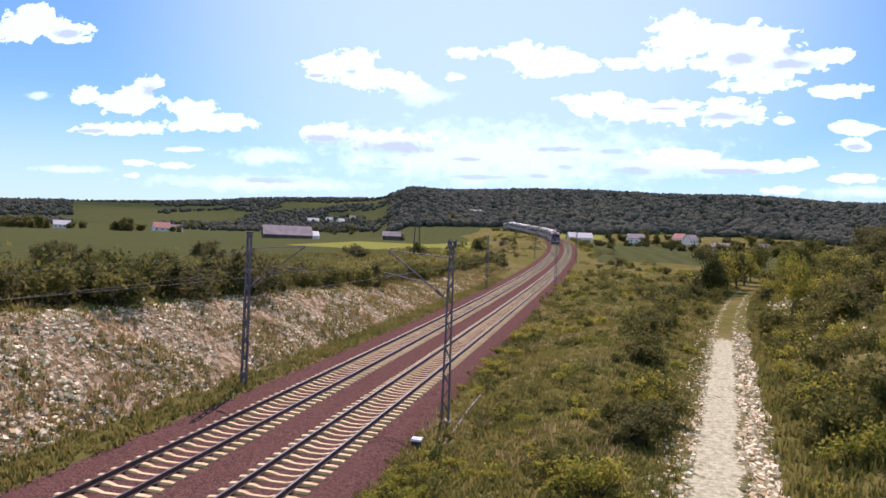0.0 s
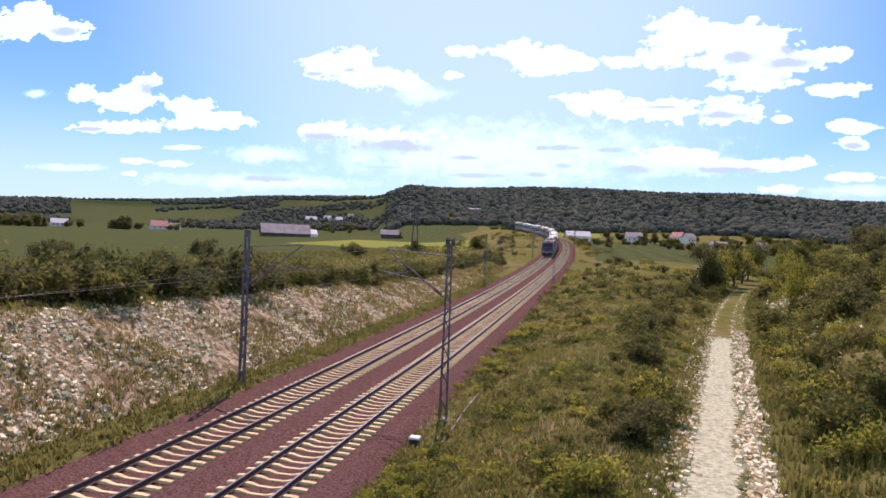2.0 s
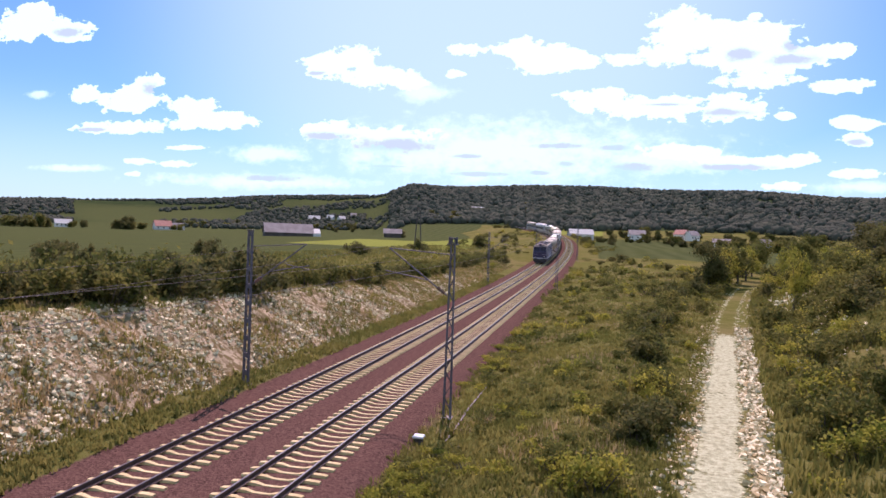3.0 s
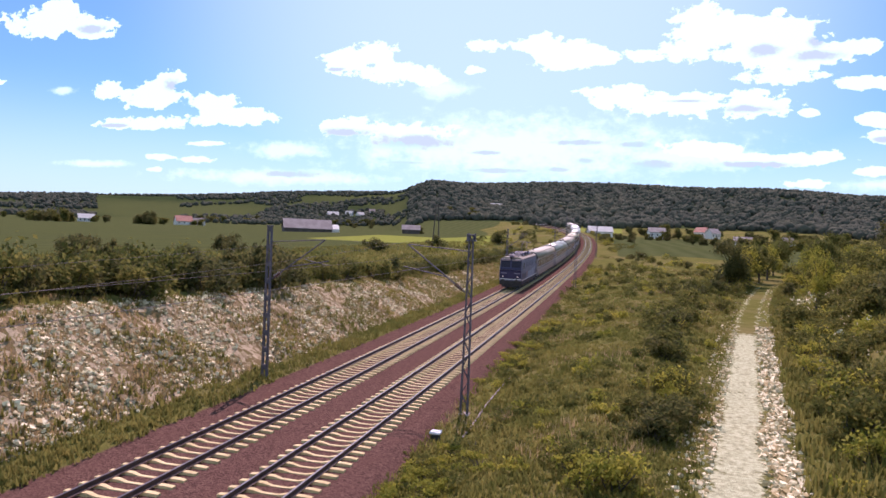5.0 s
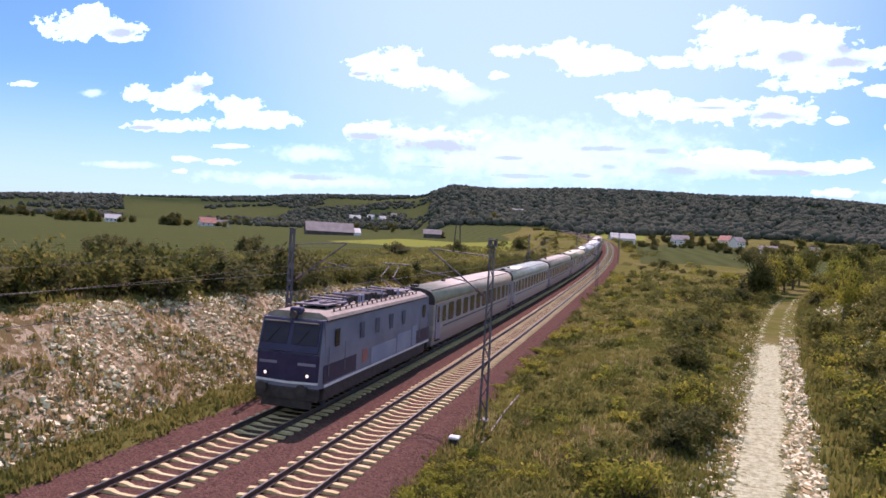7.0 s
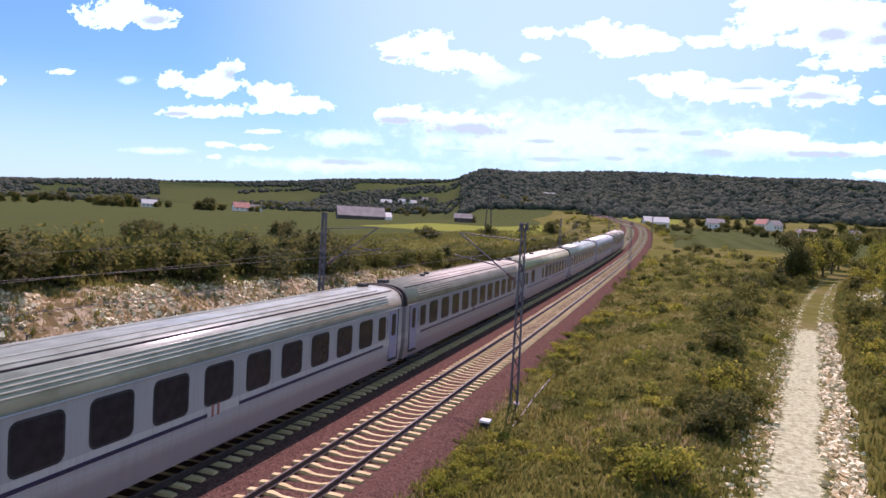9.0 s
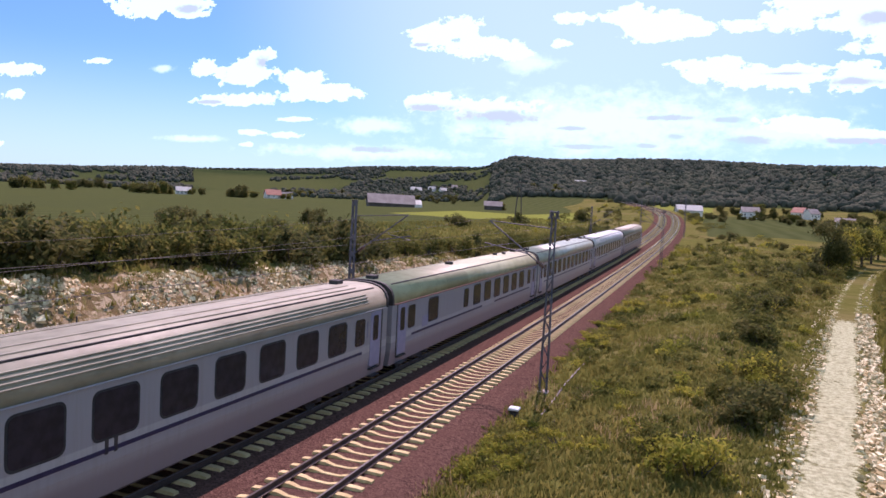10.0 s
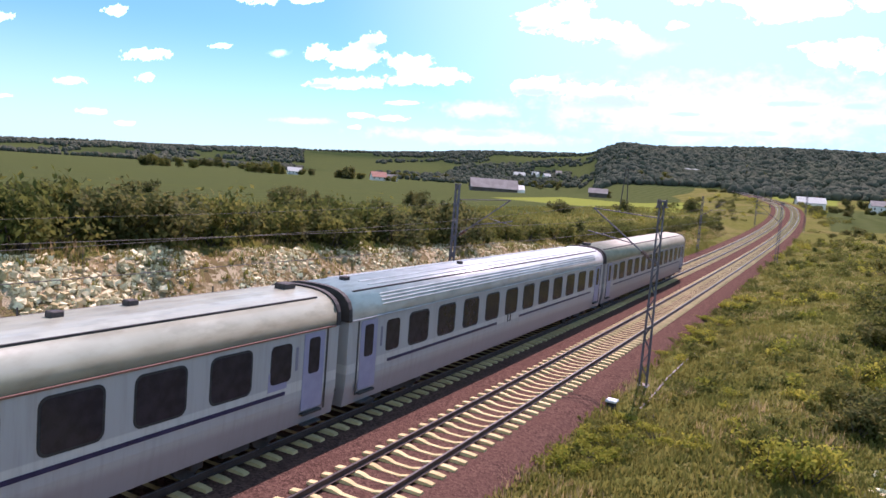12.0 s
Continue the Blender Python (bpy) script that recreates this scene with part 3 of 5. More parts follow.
# ---- the train ----
def bogie(parent, y, wheels, name="bogie"):
    bm = bmesh.new()
    for x in (-1.02, 1.02):
        box(bm, x, 0, 0.62, 0.16, 3.3, 0.24, 0.03)
        box(bm, x, 0, 0.45, 0.2, 0.9, 0.3, 0.03)
        for w in wheels:
            box(bm, x, w, 0.5, 0.26, 0.36, 0.36, 0.03)
    box(bm, 0, 0, 0.66, 2.0, 0.5, 0.22)
    b = part(name, bm, MAT["under"], parent, m=Matrix.Translation((0, y, 0)))
    for w in wheels:
        for x in (-0.75, 0.75):
            wb = bmesh.new()
            rod(wb, (x - 0.07, w, 0.47), (x + 0.07, w, 0.47), 0.46, sides=20)
            rod(wb, (x * 1.03 - 0.02, w, 0.47), (x * 1.03 + 0.1 * (1 if x > 0 else -1), w, 0.47), 0.14, sides=10)
            part("wheel", wb, MAT["under"], b)
    return b


BODY_HALF = 1.41


def body_outline(z0=0.58):
    pts = [(-BODY_HALF + 0.10, z0), (BODY_HALF - 0.10, z0), (BODY_HALF, 1.35), (BODY_HALF, 3.12)]
    return pts + [(-BODY_HALF, 3.12), (-BODY_HALF, 1.35)]


def roof_outline(k=14, top=4.05, low=3.12, half=BODY_HALF):
    """The arched roof: tight at the eaves, flatter on top."""
    out = []
    for i in range(k + 1):
        a = math.pi * i / k
        c, s = math.cos(a), math.sin(a)
        out.append((half * math.copysign(abs(c) ** 0.72, c), low + (top - low) * abs(s) ** 0.62))
    return out


def roof_z(x):
    """The roof's height at x."""
    c = (abs(x) / BODY_HALF) ** (1 / 0.72)
    return 3.12 + 0.93 * math.sqrt(max(0.0, 1 - c * c)) ** 0.62


WINDOW = mesh_of("window", rounded(1.22, 1.02, 0.16, BODY_HALF, 0.012))
WINDOW.materials.append(MAT["glass"])
FRAME = mesh_of("window_frame", rounded(1.34, 1.14, 0.2, BODY_HALF, 0.006))
FRAME.materials.append(MAT["rubber"])
SMALL = mesh_of("window", rounded(0.78, 1.0, 0.14, BODY_HALF, 0.012))
SMALL.materials.append(MAT["glass"])
DOORLEAF = mesh_of("door", rounded(0.86, 2.1, 0.06, BODY_HALF, 0.016))
DOORLEAF.materials.append(MAT["doorpaint"])
DOORPANE = mesh_of("door_pane", rounded(0.46, 0.98, 0.1, BODY_HALF, 0.022))
DOORPANE.materials.append(MAT["glass"])


def make_coach(label, side, roof, ribbed, vents, spots, stripe, hatch):
    """A main-line passenger coach; y is ahead, the rails are at height 0."""
    length = 25.9
    coach = tagged(new("passenger_coach"), label, "train coach", "coaches of the train")
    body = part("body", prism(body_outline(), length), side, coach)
    rbm = prism(roof_outline(), length - 0.1)
    for f in rbm.faces:
        f.smooth = len(f.verts) == 4
    roof_ob = part("roof", rbm, roof, coach)
    gutter = bmesh.new()
    for x in (-1, 1):
        box(gutter, x * (BODY_HALF + 0.012), 0, 3.13, 0.05, length - 0.3, 0.05, 0.01)
    part("gutter", gutter, MAT["brownroof"] if hatch else MAT["locoroof"] if not ribbed else side, coach)
    seam = bmesh.new()
    for x in (-1.02, 1.02):
        box(seam, x, 0, roof_z(x) + 0.004, 0.05, length - 1.2, 0.05)
    for y in np.arange(-10.5, 11, 5.2):
        rod(seam, (1.02, y, roof_z(1.02) - 0.02), (1.02, y, roof_z(1.02) + 0.2), 0.02)
    part("roof_seam", seam, MAT["under"], roof_ob)
    if ribbed:
        ribs = bmesh.new()
        for x in (1.39, 1.36, 1.31, 1.24, 0.80, 0.45):
            for sgn in (-1, 1):
                box(ribs, sgn * x, 0, roof_z(x) + 0.004, 0.05, length - 3.4, 0.05, 0.012)
        part("roof_ribs", ribs, roof, roof_ob)
    for y, x, w in vents:
        vb = bmesh.new()
        box(vb, x, y, 4.08, 0.40 * w, 0.46 * w, 0.16 * w + 0.08, 0.02)
        part("roof_vent", vb, MAT["under"], coach, "dark roof ventilator")
    for sgn in (1, -1):
        turn = Matrix() if sgn > 0 else pose(0, 0, 0, 0, 0, 180)
        for y, kind in spots:
            m = turn @ Matrix.Translation((0, sgn * y, 2.42))
            w = part("window", WINDOW if kind == "L" else SMALL, None, coach, m=m)
            if kind == "L":
                part("window_frame", FRAME, None, w)
        for y in (-11.9, 11.9):
            d = part("door", DOORLEAF, None, coach, "lilac-grey folding door", m=turn @ Matrix.Translation((0, sgn * y, 2.02)))
            part("door_pane", DOORPANE, None, d, m=Matrix.Translation((0, 0, 0.42)))
        sb = bmesh.new()
        for y0, y1 in stripe:
            box(sb, sgn * (BODY_HALF + 0.004), (y0 + y1) / 2, 1.62, 0.014, y1 - y0, 0.10)
        part("stripe", sb, MAT["navy"], coach, "dark blue stripe")
        for y in (-11.2, 11.2):
            cb = bmesh.new()
            box(cb, sgn * (BODY_HALF + 0.004), y, 2.45, 0.012, 0.10, 0.62, 0.003)
            part("class_mark", cb, MAT["locoside"], coach, "narrow grey mark beside the door")
        for y in (-12.45, 12.45):
            eb = bmesh.new()
            box(eb, sgn * (BODY_HALF + 0.006), y, 2.0, 0.02, 0.07, 2.3, 0.005)
            part("end_pillar", eb, MAT["under"], coach, "dark pillar at the coach's end")
        for y in (-11.9, 11.9):
            fb = bmesh.new()
            box(fb, sgn * (BODY_HALF - 0.06), y, 0.86, 0.26, 0.8, 0.06, 0.01)
            box(fb, sgn * (BODY_HALF - 0.02), y, 0.56, 0.22, 0.7, 0.05, 0.01)
            part("footstep", fb, MAT["under"], coach, "dark steel footsteps below the door")
        if ribbed:
            for k in (0, 1):
                em = bmesh.new()
                box(em, sgn * (BODY_HALF + 0.004), 1.0 + 0.26 * k, 1.70, 0.014, 0.10, 0.34, 0.004)
                part("emblem_bar", em, MAT["red"] if roof is ROOFS[3] else MAT["under"], coach, "small emblem bar on the side")
        if hatch:
            hb = bmesh.new()
            box(hb, sgn * (BODY_HALF + 0.004), hatch, 2.0, 0.014, 0.7, 0.5, 0.005)
            part("route_board", hb, MAT["doorpaint"], coach)
    for y, w, h in ((-3.8, 2.6, 0.5), (0.2, 3.2, 0.55), (4.1, 2.0, 0.42)):
        skirt = bmesh.new()
        box(skirt, 0, y, 0.98 - h / 2, 2.3, w, h, 0.04)
        part("underfloor_box", skirt, MAT["under"], coach)
    for y in (-9.5, 9.5):
        bogie(coach, y, (-1.25, 1.25))
    for y in (-length / 2 - 0.16, length / 2 + 0.16):
        gb = bmesh.new()
        box(gb, 0, y, 2.45, 1.5, 0.36, 2.5, 0.12)
        rod(gb, (-0.87, y * 0.98, 1.05), (-0.87, y * 1.015, 1.05), 0.2)
        rod(gb, (0.87, y * 0.98, 1.05), (0.87, y * 1.015, 1.05), 0.2)
        part("gangway", gb, MAT["rubber"], coach, "black rubber gangway bellows")
        ab = prism(roof_outline(top=4.10, half=BODY_HALF + 0.03), 0.16)
        part("end_arch", ab, MAT["under"], coach, "dark arch at the roof's end", m=Matrix.Translation((0, math.copysign(length / 2 - 0.04, y), 0)))
    return coach


def make_loco():
    """A boxy six-window electric locomotive in navy and grey."""
    length = 14.8
    loco = tagged(new("electric_locomotive"), "navy and grey electric locomotive with lit headlamps and beige roof", "locomotive")
    half = 1.47
    bm = bmesh.new()
    rings = []
    # cab fronts lean back above the sill
    for y, top, w in ((-7.4, 0, 0), (-7.05, 1, 0), (7.05, 1, 0), (7.4, 0, 0)):
        zs = (1.05, 1.55, 2.35, 3.72)
        back = [0.06, 0.0, 0.0, -0.42]
        ring = []
        for z, b in zip(zs, back):
            yy = y if top else y + (b if y > 0 else -b)
            ring.append((half - (0.10 if not top else 0) - (0.10 if z > 3 else 0), yy, z))
        left_ = [(-x, yy, z) for x, yy, z in ring[::-1]]
        rings.append([bm.verts.new(p) for p in ring + left_])
    for a, b in zip(rings, rings[1:]):
        for j in range(8):
            bm.faces.new((a[j], a[(j + 1) % 8], b[(j + 1) % 8], b[j]))
    bm.faces.new(rings[0])
    bm.faces.new(rings[-1][::-1])
    bmesh.ops.recalc_face_normals(bm, faces=bm.faces)
    body = part("body", bm, MAT["locoside"], loco)
    rb = prism([(-1.36, 3.72), (1.36, 3.72), (1.30, 3.84), (0.95, 3.98), (-0.95, 3.98), (-1.30, 3.84)], 13.6)
    part("roof", rb, MAT["locoroof"], loco, "dusty beige roof")
    for sgn in (1, -1):
        turn = Matrix() if sgn > 0 else pose(0, 0, 0, 0, 0, 180)
        # navy cab front: sill panel, windscreen band, lamps and the small plates above them
        fb = bmesh.new()
        box(fb, 0, 7.425, 1.80, 2.70, 0.05, 1.12, 0.02)
        part("cab_front", fb, MAT["navy"], loco, "navy cab front", m=turn)
        wb = bmesh.new()
        lean = Matrix.Translation((0, 7.27, 2.98)) @ pose(0, 0, 0, 17, 0, 0)
        box(wb, 0, 0.02, 0.08, 2.62, 0.05, 1.32, 0.02, lean)
        part("upper_front", wb, MAT["navy"], loco, m=turn)
        for x in (-0.66, 0.66):
            gb = bmesh.new()
            box(gb, x, 0.055, 0.12, 1.14, 0.03, 0.80, 0.01, lean)
            pane = part("windscreen", gb, MAT["windscreen"], loco, "dark windscreen pane", m=turn)
            ab = bmesh.new()
            rod(ab, lean @ Vector((x + 0.3, 0.09, -0.30)), lean @ Vector((x - 0.15, 0.09, 0.34)), 0.014, sides=5)
            part("wiper", ab, MAT["rubber"], pane)
            vb = bmesh.new()
            box(vb, x * 0.98, 0.09, 0.60, 1.10, 0.16, 0.05, 0.01, lean)
            part("sun_visor", vb, MAT["locoroof"], loco, "pale visor over the windscreen", m=turn)
            pb = bmesh.new()
            box(pb, x * 1.28, 7.455, 1.98, 0.78, 0.02, 0.11, 0.004)
            part("front_plate", pb, MAT["locoside"], loco, "pale grey bar above the headlamp", m=turn)
        for sx in (-1, 1):
            wl = bmesh.new()
            box(wl, 0, 0, 0, 1.36, 0.03, 0.09, 0.0, Matrix.Translation((sx * 0.67, 7.455, 1.24)) @ pose(0, 0, 0, 0, sx * -2.0, 0))
            part("front_stripe", wl, MAT["white"], loco, "white stripe across the front", m=turn)
        for x in (-0.92, 0.92):
            lb = bmesh.new()
            rod(lb, (x, 7.42, 1.55), (x, 7.52, 1.55), 0.13, sides=14)
            housing = part("headlamp_housing", lb, MAT["rubber"], loco, m=turn)
            gl = bmesh.new()
            rod(gl, (x, 7.52, 1.55), (x, 7.535, 1.55), 0.065, sides=14)
            part("headlamp", gl, MAT["lamp"] if sgn > 0 else MAT["glass"], housing, "lit headlamp" if sgn > 0 else "")
        tl = bmesh.new()
        rod(tl, (0, 7.0, 3.86), (0, 7.16, 3.86), 0.16, sides=14)
        part("top_lamp", tl, MAT["under"], loco, m=turn)
        sk = bmesh.new()
        box(sk, 0, 7.36, 1.05, 2.66, 0.10, 0.26, 0.03)
        part("front_skirt", sk, MAT["loco_under"], loco, "brown grimy skirt below the stripe", m=turn)
        bb = bmesh.new()
        box(bb, 0, 7.35, 0.78, 2.7, 0.3, 0.5, 0.04)
        for x in (-0.87, 0.87):
            rod(bb, (x, 7.4, 1.04), (x, 7.9, 1.04), 0.09)
            rod(bb, (x, 7.9, 1.04), (x, 7.95, 1.04), 0.24, sides=16)
        box(bb, 0, 7.4, 0.42, 2.2, 0.12, 0.4, 0.03)
        part("buffer_beam", bb, MAT["under"], loco, "black buffer beam with two buffers", m=turn)
        hb = bmesh.new()
        box(hb, 0, 6.8, 4.02, 0.5, 0.4, 0.26, 0.05)
        part("roof_lamp", hb, MAT["navy"], loco, m=turn)
    for sgn in (1, -1):
        for y, w in ((5.55, 3.3), (-5.9, 2.5)):
            pb = bmesh.new()
            box(pb, sgn * (half + 0.004), y, 1.60, 0.016, w, 0.72, 0.005)
            part("side_panel", pb, MAT["navy"], loco, "navy panel below the cab windows")
        for y, w, h in ((0.4, 3.4, 0.80), (-2.6, 2.2, 0.95), (-4.4, 0.9, 1.1)):
            pb = bmesh.new()
            box(pb, sgn * (half + 0.004), y, 1.2 + h / 2, 0.014, w, h, 0.004)
            part("side_panel", pb, MAT["pale_blue"], loco, "pale blue painted panel on the lower side")
        st = bmesh.new()
        box(st, sgn * (half + 0.008), 0, 1.13, 0.02, 14.2, 0.10)
        part("side_stripe", st, MAT["white"], loco, "white stripe along the sill")
        eb = bmesh.new()
        box(eb, sgn * (half - 0.06), 0, 3.70, 0.06, 13.9, 0.07, 0.01)
        part("gutter", eb, MAT["under"], loco)
        rp = bmesh.new()
        box(rp, sgn * (half + 0.004), 2.9, 1.75, 0.016, 0.6, 0.6, 0.005)
        part("emblem", rp, MAT["red"], loco, "small red square")
        for y in (6.0, 3.3, 1.4, -0.5, -2.4, -6.0):
            wbm = bmesh.new()
            box(wbm, sgn * (half + 0.004), y, 2.95, 0.018, 0.46, 0.72, 0.008)
            part("side_window", wbm, MAT["glass"] if abs(y) > 5 else MAT["louvre"], loco)
        for y in (6.8, 5.2, -5.2, -6.8):
            hr = bmesh.new()
            rod(hr, (sgn * (half + 0.03), y, 1.5), (sgn * (half + 0.03), y, 2.7), 0.014, sides=6)
            part("handrail", hr, MAT["locoside"], loco)
    eq = bmesh.new()
    for y in np.arange(-5.6, 5.8, 0.62):
        for x in (-1.05, 1.05):
            rod(eq, (x, y, 3.86), (x, y, 4.06), 0.05, 0.03, 6)
    for x in (-1.05, 1.05):
        rod(eq, (x, -5.7, 4.07), (x, 5.7, 4.07), 0.025, sides=6)
    part("roof_insulators", eq, MAT["porcelain"], loco)
    for y, w, h, x in ((-2.6, 1.3, 0.34, 0.1), (-1.1, 1.0, 0.26, -0.3), (0.5, 1.5, 0.36, 0.0), (2.2, 1.1, 0.30, 0.2)):
        cb = bmesh.new()
        box(cb, x, y, 3.98 + h / 2, 1.0, w, h, 0.05)
        part("roof_box", cb, MAT["under"], loco, "dark roof equipment box")
    for y, x in ((-1.8, 0.6), (-0.3, 0.7), (1.4, 0.65), (1.5, -0.5), (3.0, 0.5), (3.0, -0.4)):
        ib = bmesh.new()
        rod(ib, (x, y, 3.96), (x, y, 4.36), 0.10, 0.07)
        part("insulator", ib, MAT["doorpaint"], loco, "pale grey insulator")
    for k in range(9):
        y = -3.3 + 0.82 * k
        bb = bmesh.new()
        rod(bb, (-0.75, y, 4.30), (0.75, y + 0.25 * (-1) ** k, 4.36), 0.03, sides=6)
        rod(bb, (0.75, y, 3.96), (0.75, y, 4.40), 0.07, 0.05)
        rod(bb, (-0.75, y, 3.96), (-0.75, y, 4.36), 0.07, 0.05)
        part("busbar", bb, MAT["under"] if k % 3 else MAT["doorpaint"], loco, "busbar on roof insulators")
    for y, up in ((-4.5, 1.38), (4.5, 0.12)):
        pn = bmesh.new()
        base, knee = 4.18, 4.18 + up * 0.52
        box(pn, 0, y, base - 0.03, 1.5, 2.2, 0.06)
        for x in (-0.45, 0.45):
            rod(pn, (x, y - 0.9, base), (x * 0.8, y + 1.0, knee), 0.035)
            rod(pn, (x * 0.8, y + 1.0, knee), (x * 0.6, y - 0.3, base + up), 0.028)
        box(pn, 0, y - 0.3, base + up + 0.03, 1.55, 0.3, 0.05, 0.01)
        for x in (-0.6, 0.6):
            rod(pn, (x, y + 0.8, 3.95), (x, y + 0.8, base), 0.09, 0.06)
            rod(pn, (x, y - 0.8, 3.95), (x, y - 0.8, base), 0.09, 0.06)
        part("pantograph", pn, MAT["mast"], loco, "raised pantograph" if up > 1 else "folded pantograph")
    ub = bmesh.new()
    box(ub, 0, 0, 0.74, 2.7, 13.6, 0.56, 0.05)
    part("underframe", ub, MAT["loco_under"], loco, "brown grimy underframe")
    for y in (-4.2, 4.2):
        bogie(loco, y, (-1.5, 1.5))
    return loco


SPOTS_A = [(-10.6, "S")] + [(-8.9 + 1.98 * i, "L") for i in range(10)] + [(10.55, "S")]
SPOTS_B = [(10.9, "S"), (8.3, "L"), (3.5, "S")] + [(1.6 - 2.0 * i, "L") for i in range(6)] + [(-10.5, "S")]
LOCO = make_loco()
COACH_KINDS = [
    # label, side, roof, ribbed, vents (y, x, size), windows, stripes, board
    ("pale grey passenger coach with a brown-grey roof and blue stripe", 0, 0, False, ((11.9, 0.2, 1.0), (3.0, 0.0, 0.6), (-4, 0, 0.6)), SPOTS_A, ((-10.8, -0.8), (0.8, 10.8)), 0),
    ("pale grey passenger coach with a dull brown roof", 0, 0, False, ((11.9, 0.2, 1.0), (5.5, 0.2, 0.6)), SPOTS_A, ((-10.8, 10.8),), 0),
    ("pale grey passenger coach with a shiny grooved roof", 1, 3, True, ((11.9, -0.2, 1.0), (8.0, 0.0, 0.6), (-11.9, 0.2, 1.0)), SPOTS_A, ((-10.8, 0.0), (1.5, 10.8)), 0),
    ("pale grey passenger coach with a dusty brown roof and ventilators", 0, 0, True, ((12.1, 0.2, 1.1), (7.0, 0.0, 0.6), (5.5, 0.3, 0.6), (-11.5, 0.2, 1.0)), SPOTS_A, ((-10.8, 10.8),), 0),
    ("dining coach with a patched yellowish roof and a long blind panel", 2, 2, False, ((12.1, 0.0, 1.0), (2.6, 0.0, 0.9), (-7.0, 0.2, 0.6), (-8.5, 0.0, 0.6), (-11.8, 0.2, 1.0)), SPOTS_B, ((0.5, 10.8), (-10.8, -2.0)), 9.3),
    ("light grey passenger coach with a smooth gleaming roof", 1, 3, False, ((11.6, 0.0, 1.0), (2.5, 0.1, 0.6), (-5.5, 0.1, 0.6), (-7.4, 0.3, 0.6), (-12.2, 0.0, 1.0)), SPOTS_A, ((-10.8, 10.8),), -10.5),
    ("light grey passenger coach with a pale silver ribbed roof", 1, 1, True, ((11.4, 0.0, 0.6), (3.5, 0.0, 0.5)), SPOTS_A, ((-10.8, 0.0), (2.4, 10.8)), 0),
    ("last passenger coach of the train, with a brownish roof", 0, 0, False, ((12.0, 0.2, 1.0),), SPOTS_A, ((-10.8, 10.8),), 0),
]
COACHES = [make_coach(k[0], SIDES[k[1]], ROOFS[k[2]], *k[3:]) for k in COACH_KINDS[1:8]]

# ---- the train's run: the front's place along the line, second by second ----
SPEED, FRONT = 31.3, 244.0


def riding(s):
    """The pose of a vehicle whose middle is at s on the far track, nose towards the camera."""
    a, b = on_line(-4.0, s - 8.0), on_line(-4.0, s + 8.0)
    mid, way = (a + b) / 2, (a - b).normalized()
    return Matrix.Translation(mid) @ way.to_track_quat("Y", "Z").to_matrix().to_4x4()


def motions():
    ticks = [0.5 * i for i in range(25)]
    walk(LOCO, [(t, riding(FRONT - SPEED * t + 7.95)) for t in ticks])
    for i, coach in enumerate(COACHES):
        walk(coach, [(t, riding(FRONT - SPEED * t + 15.9 + 13.2 + 26.4 * i)) for t in ticks])


